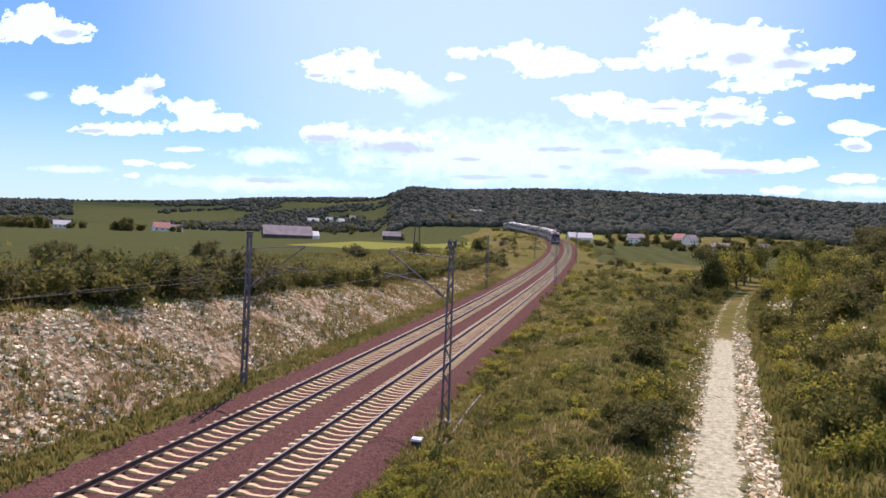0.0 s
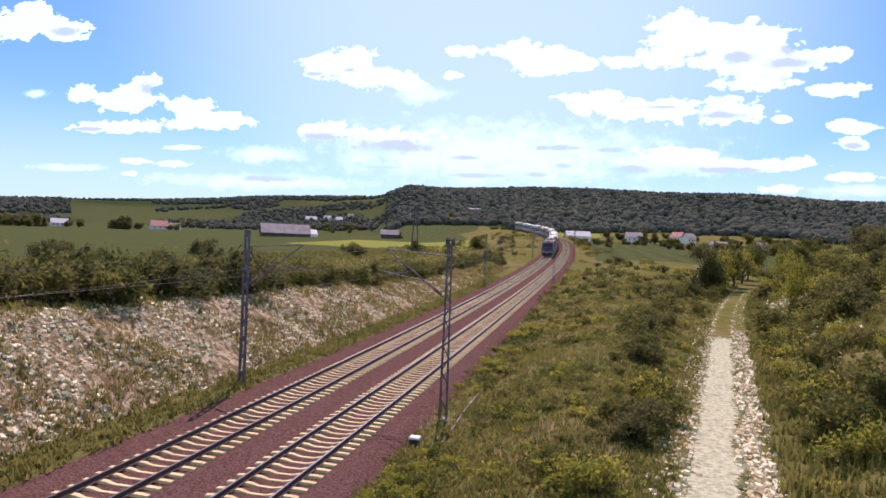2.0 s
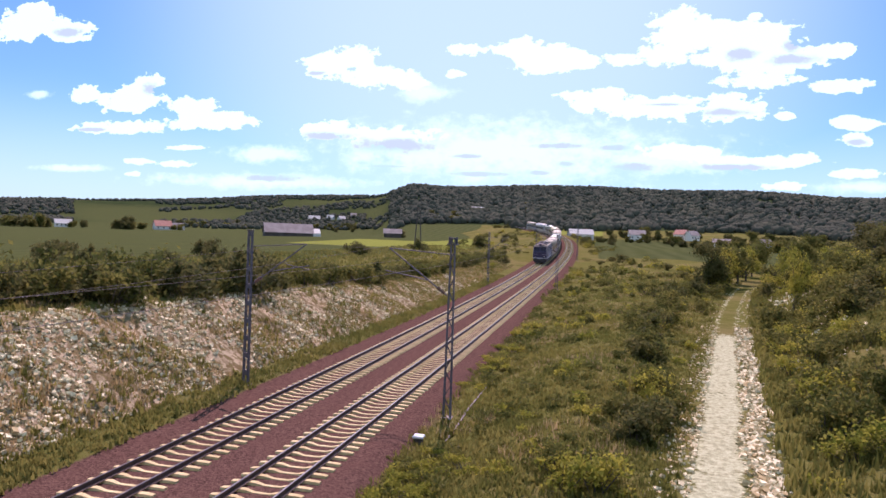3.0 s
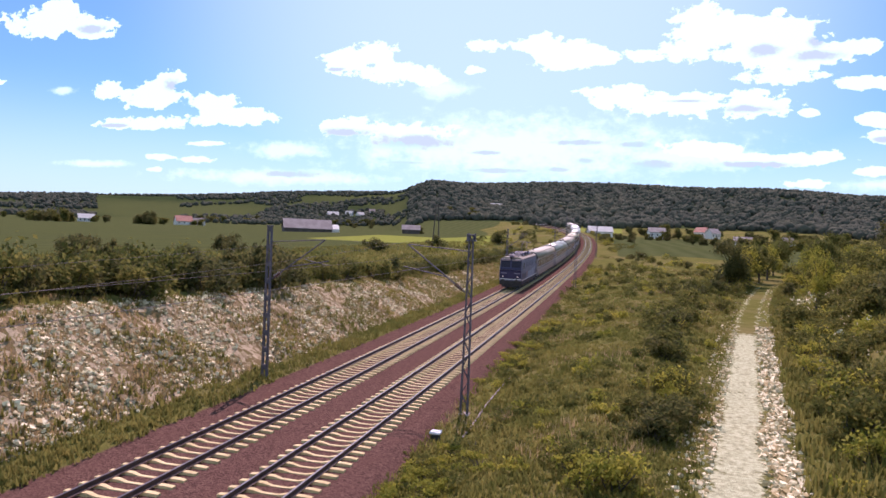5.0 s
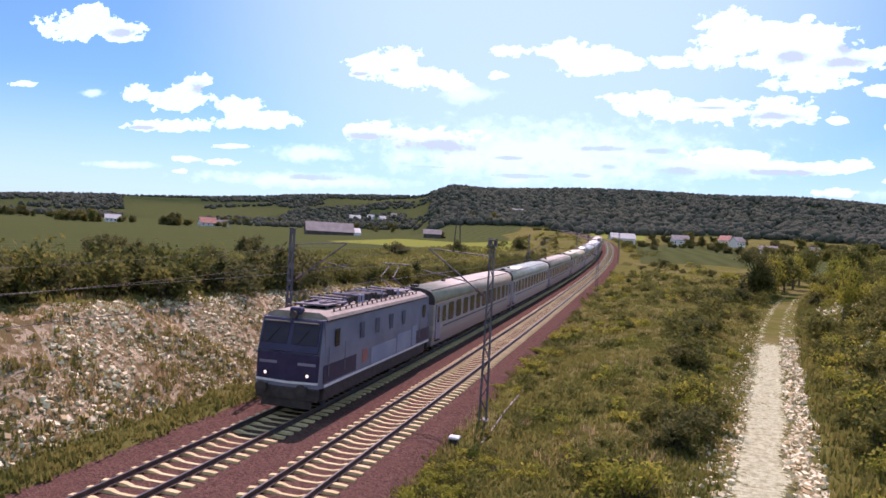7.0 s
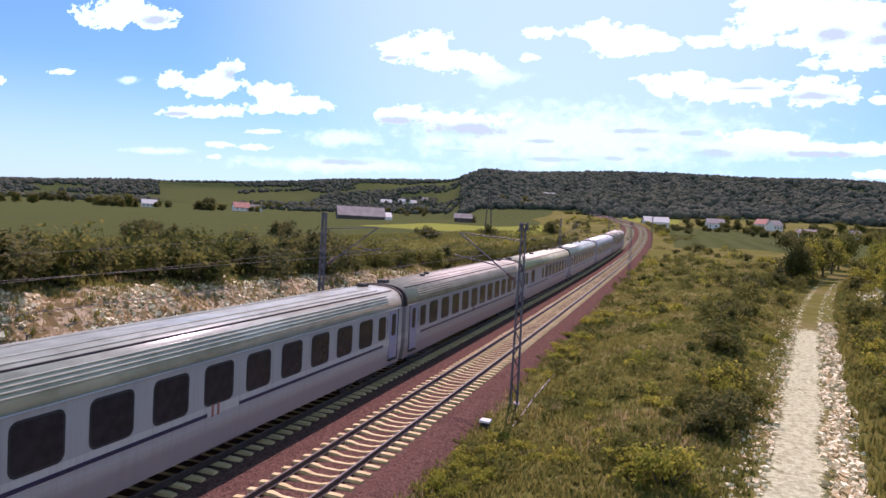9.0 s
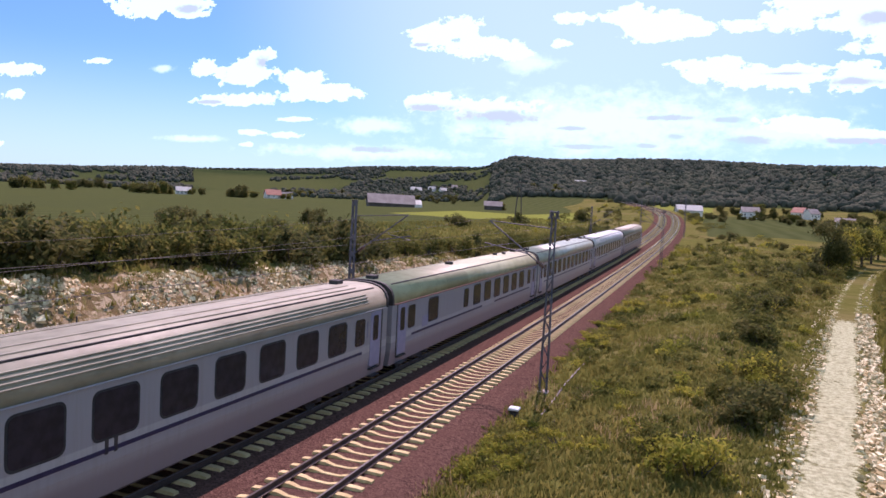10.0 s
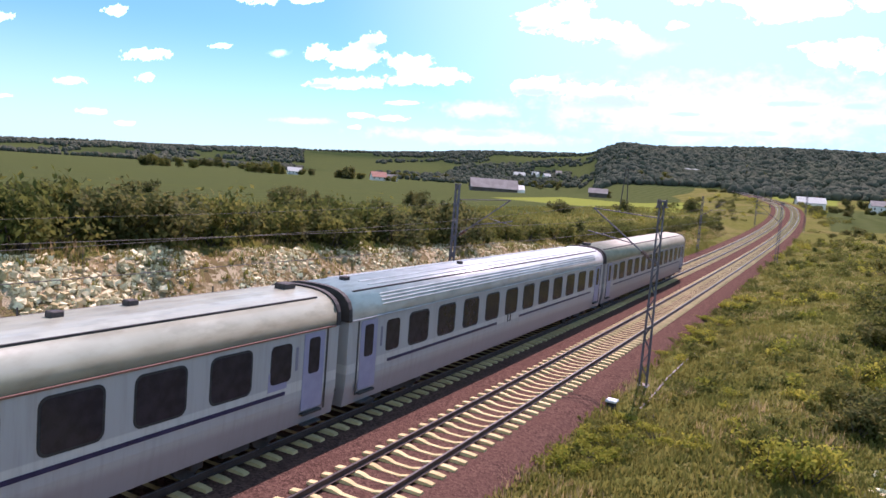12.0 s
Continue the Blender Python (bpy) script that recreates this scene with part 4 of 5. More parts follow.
# ---- masts and wires ----
def make_mast(label, l, s, foot, tall, reach, lattice):
    """A steel mast beside the line with a hinged bracket reaching towards its track."""
    mast = tagged(new("catenary_mast"), label, "catenary mast", "masts along the line")
    p = on_line(l, s)
    mast.matrix_basis = Matrix.Translation((p.x, p.y, foot))
    h, w = tall - foot, 0.155 if lattice else 0.12
    for x in (-w, w):
        bm = bmesh.new()
        k = 0.55 if lattice else 0.75
        box(bm, x, 0, h / 2, 0.085, 0.14, h, 0.0)
        for v in bm.verts:
            v.co.x *= 1 - (1 - k) * v.co.z / h
        part("leg", bm, MAT["mast"], mast)
    n = 13 if lattice else 9
    for i in range(n):
        z = h * (0.08 + 0.9 * i / (n - 1))
        y = w * (1 - 0.4 * z / h)
        bm = bmesh.new()
        if lattice:
            sgn = 1 if i % 2 else -1
            rod(bm, (-y * sgn, 0.05, z - 0.26), (y * sgn, 0.05, z + 0.26), 0.018, sides=6)
            rod(bm, (-y * sgn, -0.05, z - 0.26), (y * sgn, -0.05, z + 0.26), 0.018, sides=6)
        else:
            box(bm, 0, 0, z, 2 * y, 0.11, 0.24, 0.01)
        part("batten", bm, MAT["mast"], mast)
    cap = bmesh.new()
    if lattice:
        box(cap, 0, 0, h + 0.03, 0.34, 0.34, 0.07, 0.015)
        box(cap, 0, 0, h - 0.22, 0.46, 0.3, 0.05, 0.01)
        rod(cap, (0.16, 0, h - 0.2), (0.16, 0, h + 0.1), 0.05)
        rod(cap, (-0.16, 0, h - 0.2), (-0.16, 0, h + 0.1), 0.05)
    else:
        box(cap, 0, 0, h + 0.02, 0.24, 0.3, 0.05, 0.01)
    part("cap", cap, MAT["mast"], mast)
    base = bmesh.new()
    box(base, 0, 0, -0.12, 0.5, 0.6, 0.36, 0.05)
    part("base", base, MAT["tile"], mast)
    zr = float(line_z(s)) - foot
    ins = bmesh.new()
    a, b = Vector((reach * 0.06, 0, zr + 4.75)), Vector((reach * 0.96, 0, zr + 6.75))
    for k in range(5):
        c = a.lerp(b, 0.05 + 0.025 * k)
        rod(ins, c, c + (b - a).normalized() * 0.05, 0.085)
    part("insulator", ins, MAT["porcelain"], mast)
    br = bmesh.new()
    rod(br, a, b, 0.032)
    rod(br, (0, 0, zr + 6.55), b, 0.022)
    rod(br, a.lerp(b, 0.32), (reach * 1.02, 0.0, zr + 5.75), 0.024)
    part("bracket_tube", br, MAT["mast"], mast, "slanting bracket tubes")
    st = bmesh.new()
    rod(st, (reach * 0.62, 0, zr + 5.78), (reach * 1.02, 0, zr + 5.55), 0.018)
    part("steady_arm", st, MAT["mast"], mast)
    return mast


MASTS_LEFT, MASTS_RIGHT = (31.06, 103.0, 175.0, 247.0), (30.33, 102.3, 174.3, 246.3)
for k, (sl, sr) in enumerate(zip(MASTS_LEFT, MASTS_RIGHT)):
    make_mast("dark steel catenary mast at the foot of the stony bank", -7.06, sl, float(line_z(sl)) - 0.10, float(line_z(sl)) + 7.30, 3.0, False)
    make_mast("lattice steel catenary mast in the grass beside the ballast", 3.0, sr, float(line_z(sr)) - 0.62, float(line_z(sr)) + 7.24, -3.0, True)


def wire_run(l, posts, label):
    """One track's overhead line: contact wire, sagging carrier and droppers."""
    run = tagged(new("overhead_wire"), label, "overhead line", "overhead lines")
    run.location = on_line(l, posts[0], 5.5)
    inv = Matrix.Translation(-run.location)

    def strand(name, pts, r, parent):
        cu = bpy.data.curves.new(name, "CURVE")
        cu.dimensions, cu.bevel_depth, cu.bevel_resolution = "3D", r, 1
        sp = cu.splines.new("POLY")
        sp.points.add(len(pts) - 1)
        for q, c in zip(sp.points, pts):
            q.co = (*c, 1)
        cu.materials.append(MAT["wire"])
        ob = new(name, cu)
        ob.parent, ob.matrix_parent_inverse = parent, inv if parent is run else Matrix()
        return ob

    ends = [posts[0] - 72.0 * k for k in (2, 1)] + list(posts)
    contact, carrier = [], []
    for a, b in zip(ends, ends[1:]):
        for i in range(12):
            t = i / 12
            s = a + (b - a) * t
            contact.append(on_line(l, s, 5.55))
            carrier.append(on_line(l, s, 6.85 - 0.95 * 4 * t * (1 - t)))
    c = strand("contact_wire", contact, 0.007, run)
    strand("carrier_wire", carrier, 0.004, run)
    for i in range(14, len(contact) - 1, 2):
        if i % 12:
            strand("dropper", [contact[i], carrier[i]], 0.003, run)


wire_run(-4.0, MASTS_LEFT, "thin copper overhead wires above the track beside the bank")
wire_run(0.0, MASTS_RIGHT, "thin copper overhead wires above the nearer track")


def marker_box():
    """A cable marker with a pale lid at the ballast's edge."""
    x, y = -6.35, 26.1
    ob = tagged(new("cable_marker"), "small concrete cable marker with a pale lid in the ballast", "marker")
    ob.location = (x, y, zat(x, y) - 0.05)
    bm = bmesh.new()
    box(bm, 0, 0, 0.12, 0.3, 0.3, 0.36, 0.02)
    part("post", bm, MAT["under"], ob)
    bm = bmesh.new()
    box(bm, 0, 0, 0.33, 0.42, 0.42, 0.09, 0.02)
    part("lid", bm, MAT["white"], ob, "pale lid", )


marker_box()


def fallen_pole():
    pts = [(-5.35, 38.4), (-5.45, 35.0), (-5.5, 32.0), (-5.42, 29.5), (-5.4, 26.6)]
    bm = bmesh.new()
    for (x0, y0), (x1, y1) in zip(pts, pts[1:]):
        rod(bm, (x0, y0, zat(x0, y0) + 0.05), (x1, y1, zat(x1, y1) + 0.05), 0.04, sides=6)
    tagged(part("cable_duct", bm, MAT["tile"]), "thin pale cable duct lying through the grass", "cable duct")


fallen_pole()


# ---- stones ----
def pebble(rng, size):
    """A broken stone: a cube with its corners knocked about."""
    vs = []
    for x in (-1, 1):
        for y in (-1, 1):
            for z in (-1, 1):
                vs.append(Vector((x * rng.uniform(0.45, 1), y * rng.uniform(0.45, 1), z * rng.uniform(0.35, 0.8))) * size * 0.5)
    fs = [(0, 1, 3, 2), (4, 6, 7, 5), (0, 4, 5, 1), (2, 3, 7, 6), (0, 2, 6, 4), (1, 5, 7, 3)]
    return vs, fs


def scatter_stones(name, spots, rng, mat):
    verts, faces = [], []
    arr = np.array(spots)
    heights = land(arr[:, 0], arr[:, 1]).tolist()
    for (x, y, size), z in zip(spots, heights):
        vs, fs = pebble(rng, size)
        q = Euler((rng.uniform(-0.6, 0.6), rng.uniform(-0.6, 0.6), rng.uniform(0, 6.3))).to_matrix()
        c = Vector((x, y, z + size * 0.12))
        o = len(verts)
        verts += [tuple(q @ v + c) for v in vs]
        faces += [tuple(o + i for i in f) for f in fs]
    return raw(name, verts, faces, mat)


def stone_look(n):
    """Limestone in white, buff and grey, stone by stone."""
    info = n.add("ShaderNodeNewGeometry").outputs["Random Per Island"]
    one = n.add("ShaderNodeObjectInfo").outputs["Random"]
    mixv = n.math("FRACT", n.math("ADD", info, one))
    fine = n.noise(place(n), 9.0, 4.0).outputs[0]
    col = n.mix(n.span(mixv, 0.1, 0.75), rgb(0.39, 0.31, 0.15), rgb(0.80, 0.73, 0.48))
    col = n.mix(n.math("MULTIPLY", n.span(fine, 0.45, 0.7), 0.6), col, rgb(0.42, 0.30, 0.14))
    return surface(n, col, 0.95, 0.0, fine, 0.02, 0.2)


MAT["rubble"] = material("limestone_rubble", stone_look)


def make_bank():
    rng = random.Random(7)
    bank = tagged(new("stony_bank"), "slope of loose pale limestone rubble with weeds", "rubble slope", kind="structure")
    spots = []
    while len(spots) < 12500:
        y = 12 + 92 * rng.random() ** 1.5
        l = -8.0 - 5.0 * rng.random()
        if rumple(l * 1.0, y * 1.0, 1.5) + 0.7 * rng.random() < 0.05 + 0.35 * min(1.0, max(0.0, (y - 35) / 50)):
            continue
        spots.append((float(line_x(y)) + l, y, 0.07 + 0.17 * rng.random() ** 3.0))
    spots.sort(key=lambda p: -p[2] / (8 + p[1]))
    kinds = []
    for i in range(10):
        vs, fs = pebble(rng, 1.0)
        kinds.append(raw("stone", [tuple(v) for v in vs], fs, MAT["rubble"]))
    for x, y, size in spots[:300]:
        ob = part("stone", kinds[rng.randrange(10)], None, bank, m=Matrix.Translation((x, y, zat(x, y) + size * 0.15)) @ Euler((rng.uniform(-0.5, 0.5), rng.uniform(-0.5, 0.5), rng.uniform(0, 6.3))).to_matrix().to_4x4() @ Matrix.Scale(size * 1.25, 4))
    tagged(part("rubble", scatter_stones("rubble", spots[300:], rng, MAT["rubble"]), None, bank), kind="stuff")


make_bank()


def make_path_stones():
    rng = random.Random(11)
    spots = []
    while len(spots) < 2600:
        y = 14 + 110 * rng.random() ** 1.9
        side = 1 if rng.random() < 0.62 else -1
        d = side * (0.7 + 1.3 * rng.random())
        if y > 66 and rng.random() < 0.75:
            continue
        spots.append((float(path_x(y)) + d, y, 0.05 + 0.17 * rng.random() ** 2))
    while len(spots) < 5200:
        y = 15 + 50 * rng.random() ** 1.5
        spots.append((float(path_x(y)) + 0.85 + 0.95 * rng.random() + 0.25 * float(rumple(y, 0.0, 2.0)), y, 0.06 + 0.22 * rng.random() ** 2))
    while len(spots) < 6000:
        y = 15 + 45 * rng.random() ** 1.5
        spots.append((float(path_x(y)) - 0.75 - 0.7 * rng.random() ** 1.5, y, 0.05 + 0.14 * rng.random() ** 2))
    for k in range(420):
        y = 42 + 60 * rng.random()
        spots.append((float(path_x(y)) + 4.0 + 5.0 * rng.random(), y, 0.10 + 0.4 * rng.random() ** 2))
    ob = new("path_rubble", scatter_stones("path_rubble", spots, rng, MAT["rubble"]))
    tagged(ob, "loose white stones along both edges of the farm path", "stones", kind="stuff")


make_path_stones()


# ---- grass and weeds ----
def tufts(name, label, spots, mat, tall, blades, rng, wide=0.05):
    verts, faces = [], []
    arr = np.array(spots)
    heights = land(arr[:, 0], arr[:, 1]) - 0.03
    for (x, y), z in zip(spots, heights.tolist()):
        big = rng.uniform(0.6, 1.35)
        for _ in range(blades):
            a, lean = rng.uniform(0, 6.283), rng.uniform(0.1, 0.55)
            h = tall * big * rng.uniform(0.55, 1.1)
            w = wide * rng.uniform(0.7, 1.3) * big
            bx, by = x + rng.uniform(-0.16, 0.16) * big, y + rng.uniform(-0.16, 0.16) * big
            dx, dy = math.cos(a), math.sin(a)
            o = len(verts)
            verts += [(bx - dy * w, by + dx * w, z), (bx + dy * w, by - dx * w, z), (bx + dx * lean * h, by + dy * lean * h, z + h)]
            faces.append((o, o + 1, o + 2))
    ob = new(name, raw(name, verts, faces, mat))
    return tagged(ob, label, "grass", kind="stuff")


def make_grass():
    rng = random.Random(3)
    swell, dry, toe, bank_weeds, verge = [], [], [], [], []
    while len(swell) < 17000:
        y = 13 + 120 * rng.random() ** 1.7
        lx, px = float(line_x(y)), float(path_x(y))
        x = lx + 2.5 + (px - 1.2 - lx - 2.5) * rng.random()
        (dry if rumple(x, y, 2.6) > 0.35 and rng.random() < 0.22 else swell).append((x, y))
    while len(verge) < 9000:
        y = 16 + 110 * rng.random() ** 1.6
        verge.append((float(path_x(y)) + 1.9 + 18 * rng.random() ** 1.2, y))
    while len(toe) < 3600:
        y = 8 + 110 * rng.random() ** 1.5
        toe.append((float(line_x(y)) - 6.65 - 1.6 * rng.random(), y))
    while len(bank_weeds) < 10500:
        y = 12 + 130 * rng.random() ** 1.4
        l = -8.2 - 6.5 * rng.random()
        if rumple(l + 3, y, 1.7) < -0.1 + 0.6 * (rng.random() - 0.5) - 0.5 * min(1.0, y / 90) and l > -12.0:
            continue
        if l < -10.6 and y < 60 and rng.random() < 0.72:
            continue
        bank_weeds.append((float(line_x(y)) + l, y))
    scrub = []
    while len(scrub) < 9000:
        y = 18 + 190 * rng.random() ** 1.3
        scrub.append((float(line_x(y)) - 14.2 - 34.0 * rng.random(), y))
    tufts("scrub_grass", "olive scrub grass between the hedge and the field", scrub, MAT["weed"], 0.5, 5, rng, 0.08)
    tufts("long_grass", "long olive grass between the tracks and the path", swell, MAT["grass"], 0.21, 7, rng, 0.04)
    tufts("dry_grass", "patches of dry straw-coloured grass", dry, MAT["dry"], 0.32, 6, rng, 0.025)
    tufts("verge_grass", "rough grass on the bank beyond the path", verge, MAT["grass"], 0.42, 5, rng, 0.06)
    tufts("trackside_grass", "short green grass strip beside the ballast", toe, MAT["weed"], 0.24, 6, rng)
    tufts("bank_weeds", "olive and straw weeds among the rubble", bank_weeds[:5500], MAT["grass"], 0.26, 6, rng, 0.05)
    tufts("bank_straw", "dry stems on the rubble slope", bank_weeds[5500:], MAT["dry"], 0.28, 6, rng, 0.03)


make_grass()


# ---- bushes and trees ----
def leaf_cloud(rng, lobes, count, size):
    """Small leaves strewn over the shells of a few uneven lobes (x, y, z, rx, rz)."""
    verts, faces = [], []
    for _ in range(count):
        cx, cy, cz, rx, rz = lobes[rng.randrange(len(lobes))]
        a, b = rng.uniform(0, 6.283), math.asin(rng.uniform(-0.75, 1))
        k = rng.uniform(0.35, 1.0) if rng.random() < 0.85 else rng.uniform(1.0, 1.35)
        p = Vector((cx + rx * k * math.cos(b) * math.cos(a), cy + rx * k * math.cos(b) * math.sin(a), cz + rz * k * math.sin(b)))
        if p.z < 0.03:
            continue
        q = Euler((rng.uniform(-1.2, 1.2), rng.uniform(-1.2, 1.2), rng.uniform(0, 6.3))).to_matrix()
        s = size * rng.uniform(0.6, 1.4)
        o = len(verts)
        verts += [tuple(p + q @ Vector(v)) for v in ((-s, 0, 0), (0, -s * 0.55, 0.1 * s), (s, 0, 0), (0, s * 0.55, 0.1 * s))]
        faces.append((o, o + 1, o + 2, o + 3))
    return verts, faces


def make_bush(rng, mat, label, count=1000, size=0.085, spread=0.55, tall=1.0):
    """A shrub about 2 m across and 1.6 m high, standing at its base."""
    bush = tagged(new("bush"), label, "bush", "bushes of the cutting")
    lobes = [(rng.uniform(-spread, spread) * 1.5, rng.uniform(-spread, spread) * 1.5, rng.uniform(0.1, 1.05) * tall, rng.uniform(0.22, 0.55), rng.uniform(0.25, 0.6) * tall) for _ in range(12)]
    v, f = leaf_cloud(rng, lobes, count, size)
    part("foliage", raw("foliage", v, f, mat), None, bush)
    bm = bmesh.new()
    for x, y, z, rx, rz in lobes:
        rod(bm, (x * 0.2, y * 0.2, -0.15), (x, y, z), 0.03, 0.01, 4)
    part("branchwork", bm, MAT["bark"], bush)
    return bush


def make_tree(rng, mat, label, count=1500, size=0.30, tall=7.0):
    """A broad-leaved tree: trunk, limbs, and a ragged crown of leaves."""
    tree = tagged(new("tree"), label, "tree", "trees of the valley")
    lobes = [(rng.uniform(-1.6, 1.6), rng.uniform(-1.6, 1.6), tall * rng.uniform(0.36, 0.85), rng.uniform(1.0, 1.7), rng.uniform(0.9, 1.6)) for _ in range(9)]
    v, f = leaf_cloud(rng, lobes, count, size)
    part("crown", raw("crown", v, f, mat), None, tree)
    bm = bmesh.new()
    rod(bm, (0, 0, -0.4), (0, 0, tall * 0.62), 0.22, 0.09, 8)
    for x, y, z, rx, rz in lobes:
        rod(bm, (0, 0, z * 0.6), (x, y, z), 0.08, 0.03, 5)
    part("trunk", bm, MAT["bark"], tree)
    return tree


PLANT_RNG = random.Random(5)
BUSH_KINDS = {
    "green": [make_bush(PLANT_RNG, MAT["leaf"], "dense green bush in the grass") for _ in range(3)],
    "bright": [make_bush(PLANT_RNG, MAT["leaf_bright"], "bright yellow-green leafy bush", 520, 0.085) for _ in range(2)],
    "dark": [make_bush(PLANT_RNG, MAT["leaf_dark"], "dark green bush of the hedgerow", 1200, 0.09) for _ in range(3)],
    "weedy": [make_bush(PLANT_RNG, MAT["leaf_bright"], "low bright green weeds beside the ballast", 800, 0.08, 0.8, 0.45) for _ in range(2)],
    "low": [make_bush(PLANT_RNG, MAT["leaf"], "low spreading olive-green bush", 700, 0.07, 0.8, 0.5) for _ in range(2)],
}
TREE_KINDS = [make_tree(PLANT_RNG, MAT["leaf_dark"], "dark leafy tree in the valley") for _ in range(2)] + [make_tree(PLANT_RNG, MAT["leaf"], "green leafy tree in the valley") for _ in range(2)]
USED = set()


def plant(kinds, x, y, size, high=1.0, sink=0.0):
    src = kinds[PLANT_RNG.randrange(len(kinds))]
    m = pose(x, y, zat(x, y) - sink, 0, 0, PLANT_RNG.uniform(0, 360))
    if src.name not in USED:
        USED.add(src.name)
        ob = src
        ob.matrix_basis = m
    else:
        ob = copy_thing(src, m)
    ob.scale = (size, size, size * high)
    return ob


# scrub between the hedge and the field
for k in range(14):
    y = 25.0 + 120.0 * PLANT_RNG.random()
    plant(BUSH_KINDS["low"] if PLANT_RNG.random() < 0.7 else BUSH_KINDS["green"], float(line_x(y)) - 19.0 - 17.0 * PLANT_RNG.random(), y, PLANT_RNG.uniform(0.7, 1.3), 0.8)
# single bushes at the field's edge
for x, y, s in ((-58, 66, 1.6), (-55, 62, 1.7), (-52, 59, 1.5), (-60, 70, 1.6), (-54, 68, 1.4), (-49, 73, 1.3), (-53, 92, 1.4), (-57, 95, 1.7), (-60, 100, 2.0),
                (-46.7, 132, 2.0), (-44.5, 131, 1.7), (-43.2, 170, 2.2), (-50, 61, 1.3), (-64, 76, 1.4), (-70, 56, 1.5)):
    plant(BUSH_KINDS["dark"], x, y, s, 0.95)
# right of the line and round the path
for x, y, s in ((2.7, 33.5, 0.85), (1.9, 26.0, 0.75), (3.4, 41.0, 1.0), (7.3, 71.0, 1.4), (5.6, 60.0, 1.2), (1.7, 29.0, 0.8), (3.0, 36.5, 0.8), (16.6, 110, 2.6),
                (18.0, 116, 2.3), (22.0, 132, 2.3), (27.5, 146, 2.2), (15.0, 98, 1.4), (18.8, 57, 1.5), (20.3, 60, 1.4), (22.5, 65, 1.5)):
    plant(BUSH_KINDS["green" if PLANT_RNG.random() < 0.6 else "dark"], x, y, s, 0.9)
for x, y, s in ((2.7, 31.8, 0.7), (14.2, 57.0, 1.0), (13.6, 53.0, 1.1), (12.5, 46.5, 1.0), (11.6, 48.5, 0.9), (17.2, 108, 1.6), (20.5, 122, 1.8), (26.5, 116, 1.9),
                (26.0, 105, 1.8), (0.2, 20.6, 0.95), (-0.7, 20.2, 0.8), (10.2, 37.5, 0.6), (11.0, 42.0, 0.8), (15.0, 60.0, 0.9), (23.5, 92.0, 1.5)):
    plant(BUSH_KINDS["bright"], x, y, s)
for x, y, s in ((15.3, 44, 1.0), (11.2, 35.0, 0.6), (8.6, 25.2, 0.5), (8.0, 28.0, 0.5), (8.6, 32.5, 0.5), (11.8, 31.8, 0.7), (9.8, 29.3, 0.5), (19.2, 71, 1.2),
                (28, 95, 1.6), (32, 129, 2.0), (24, 62, 1.4), (10.4, 76, 0.9), (27, 78, 1.6), (30, 84, 1.7), (33, 104, 1.8)):
    plant(BUSH_KINDS["green"], x, y, s)
for x, y, s in ((-6.1, 22.4, 0.45), (-5.0, 22.2, 0.5), (-6.4, 23.4, 0.4), (-4.4, 23.6, 0.5), (-6.3, 40.3, 0.55), (-5.4, 39.0, 0.45), (-5.9, 53.6, 0.7), (-5.8, 69.4, 0.8),
                (-5.5, 86, 0.9), (-4.9, 114, 1.1), (-3.9, 141, 1.3), (-0.2, 134, 1.2), (3.0, 215, 2.2), (-5.9, 46, 0.6), (3.5, 94, 0.9)):
    plant(BUSH_KINDS["low"], x, y, s, 1.1)
for x, y, s in ((-6.0, 20.6, 0.42), (-5.2, 21.3, 0.45), (-4.6, 20.2, 0.4), (-5.7, 22.8, 0.42), (-5.0, 24.2, 0.4), (-3.8, 21.8, 0.42), (-5.9, 19.4, 0.4), (-6.1, 36.5, 0.4),
                (-5.6, 41.5, 0.5), (-6.3, 44.0, 0.5), (-5.9, 49.0, 0.55), (-5.7, 57.0, 0.6), (-5.2, 62.0, 0.6)):
    plant(BUSH_KINDS["weedy"], x, y, s * 1.5, 0.9)
for k in range(30):
    y = 24.0 + 130.0 * PLANT_RNG.random()
    lx, px = float(line_x(y)), float(path_x(y))
    x = lx + 4.6 + (px - 3.0 - lx - 4.6) * PLANT_RNG.random()
    plant(BUSH_KINDS["low" if PLANT_RNG.random() < 0.8 else "green"], x, y, PLANT_RNG.uniform(0.3, 0.7), 0.7)
# shrubs that crowd the path's left edge
for x, y, s, kind in ((1.5, 25.6, 0.95, "dark"), (2.1, 27.4, 1.0, "dark"), (2.9, 29.6, 1.0, "green"), (2.6, 33.0, 1.0, "bright"), (3.3, 34.6, 0.9, "green"), (1.2, 28.2, 0.7, "green"),
                      (3.1, 41.5, 1.05, "dark"), (2.6, 43.5, 1.1, "green"), (3.4, 46.5, 1.0, "dark"), (3.3, 52.5, 1.2, "green"), (4.4, 55.5, 1.2, "dark"), (3.9, 61.0, 1.2, "green"),
                      (7.0, 76.0, 1.4, "green"), (8.2, 81.0, 1.6, "dark"), (6.2, 84.0, 1.4, "green"), (10.5, 92.0, 1.6, "green"), (12.6, 97.0, 1.5, "dark"), (0.1, 20.9, 0.7, "bright"), (-0.9, 21.4, 0.6, "green")):
    plant(BUSH_KINDS[kind], x, y, s, 0.95)
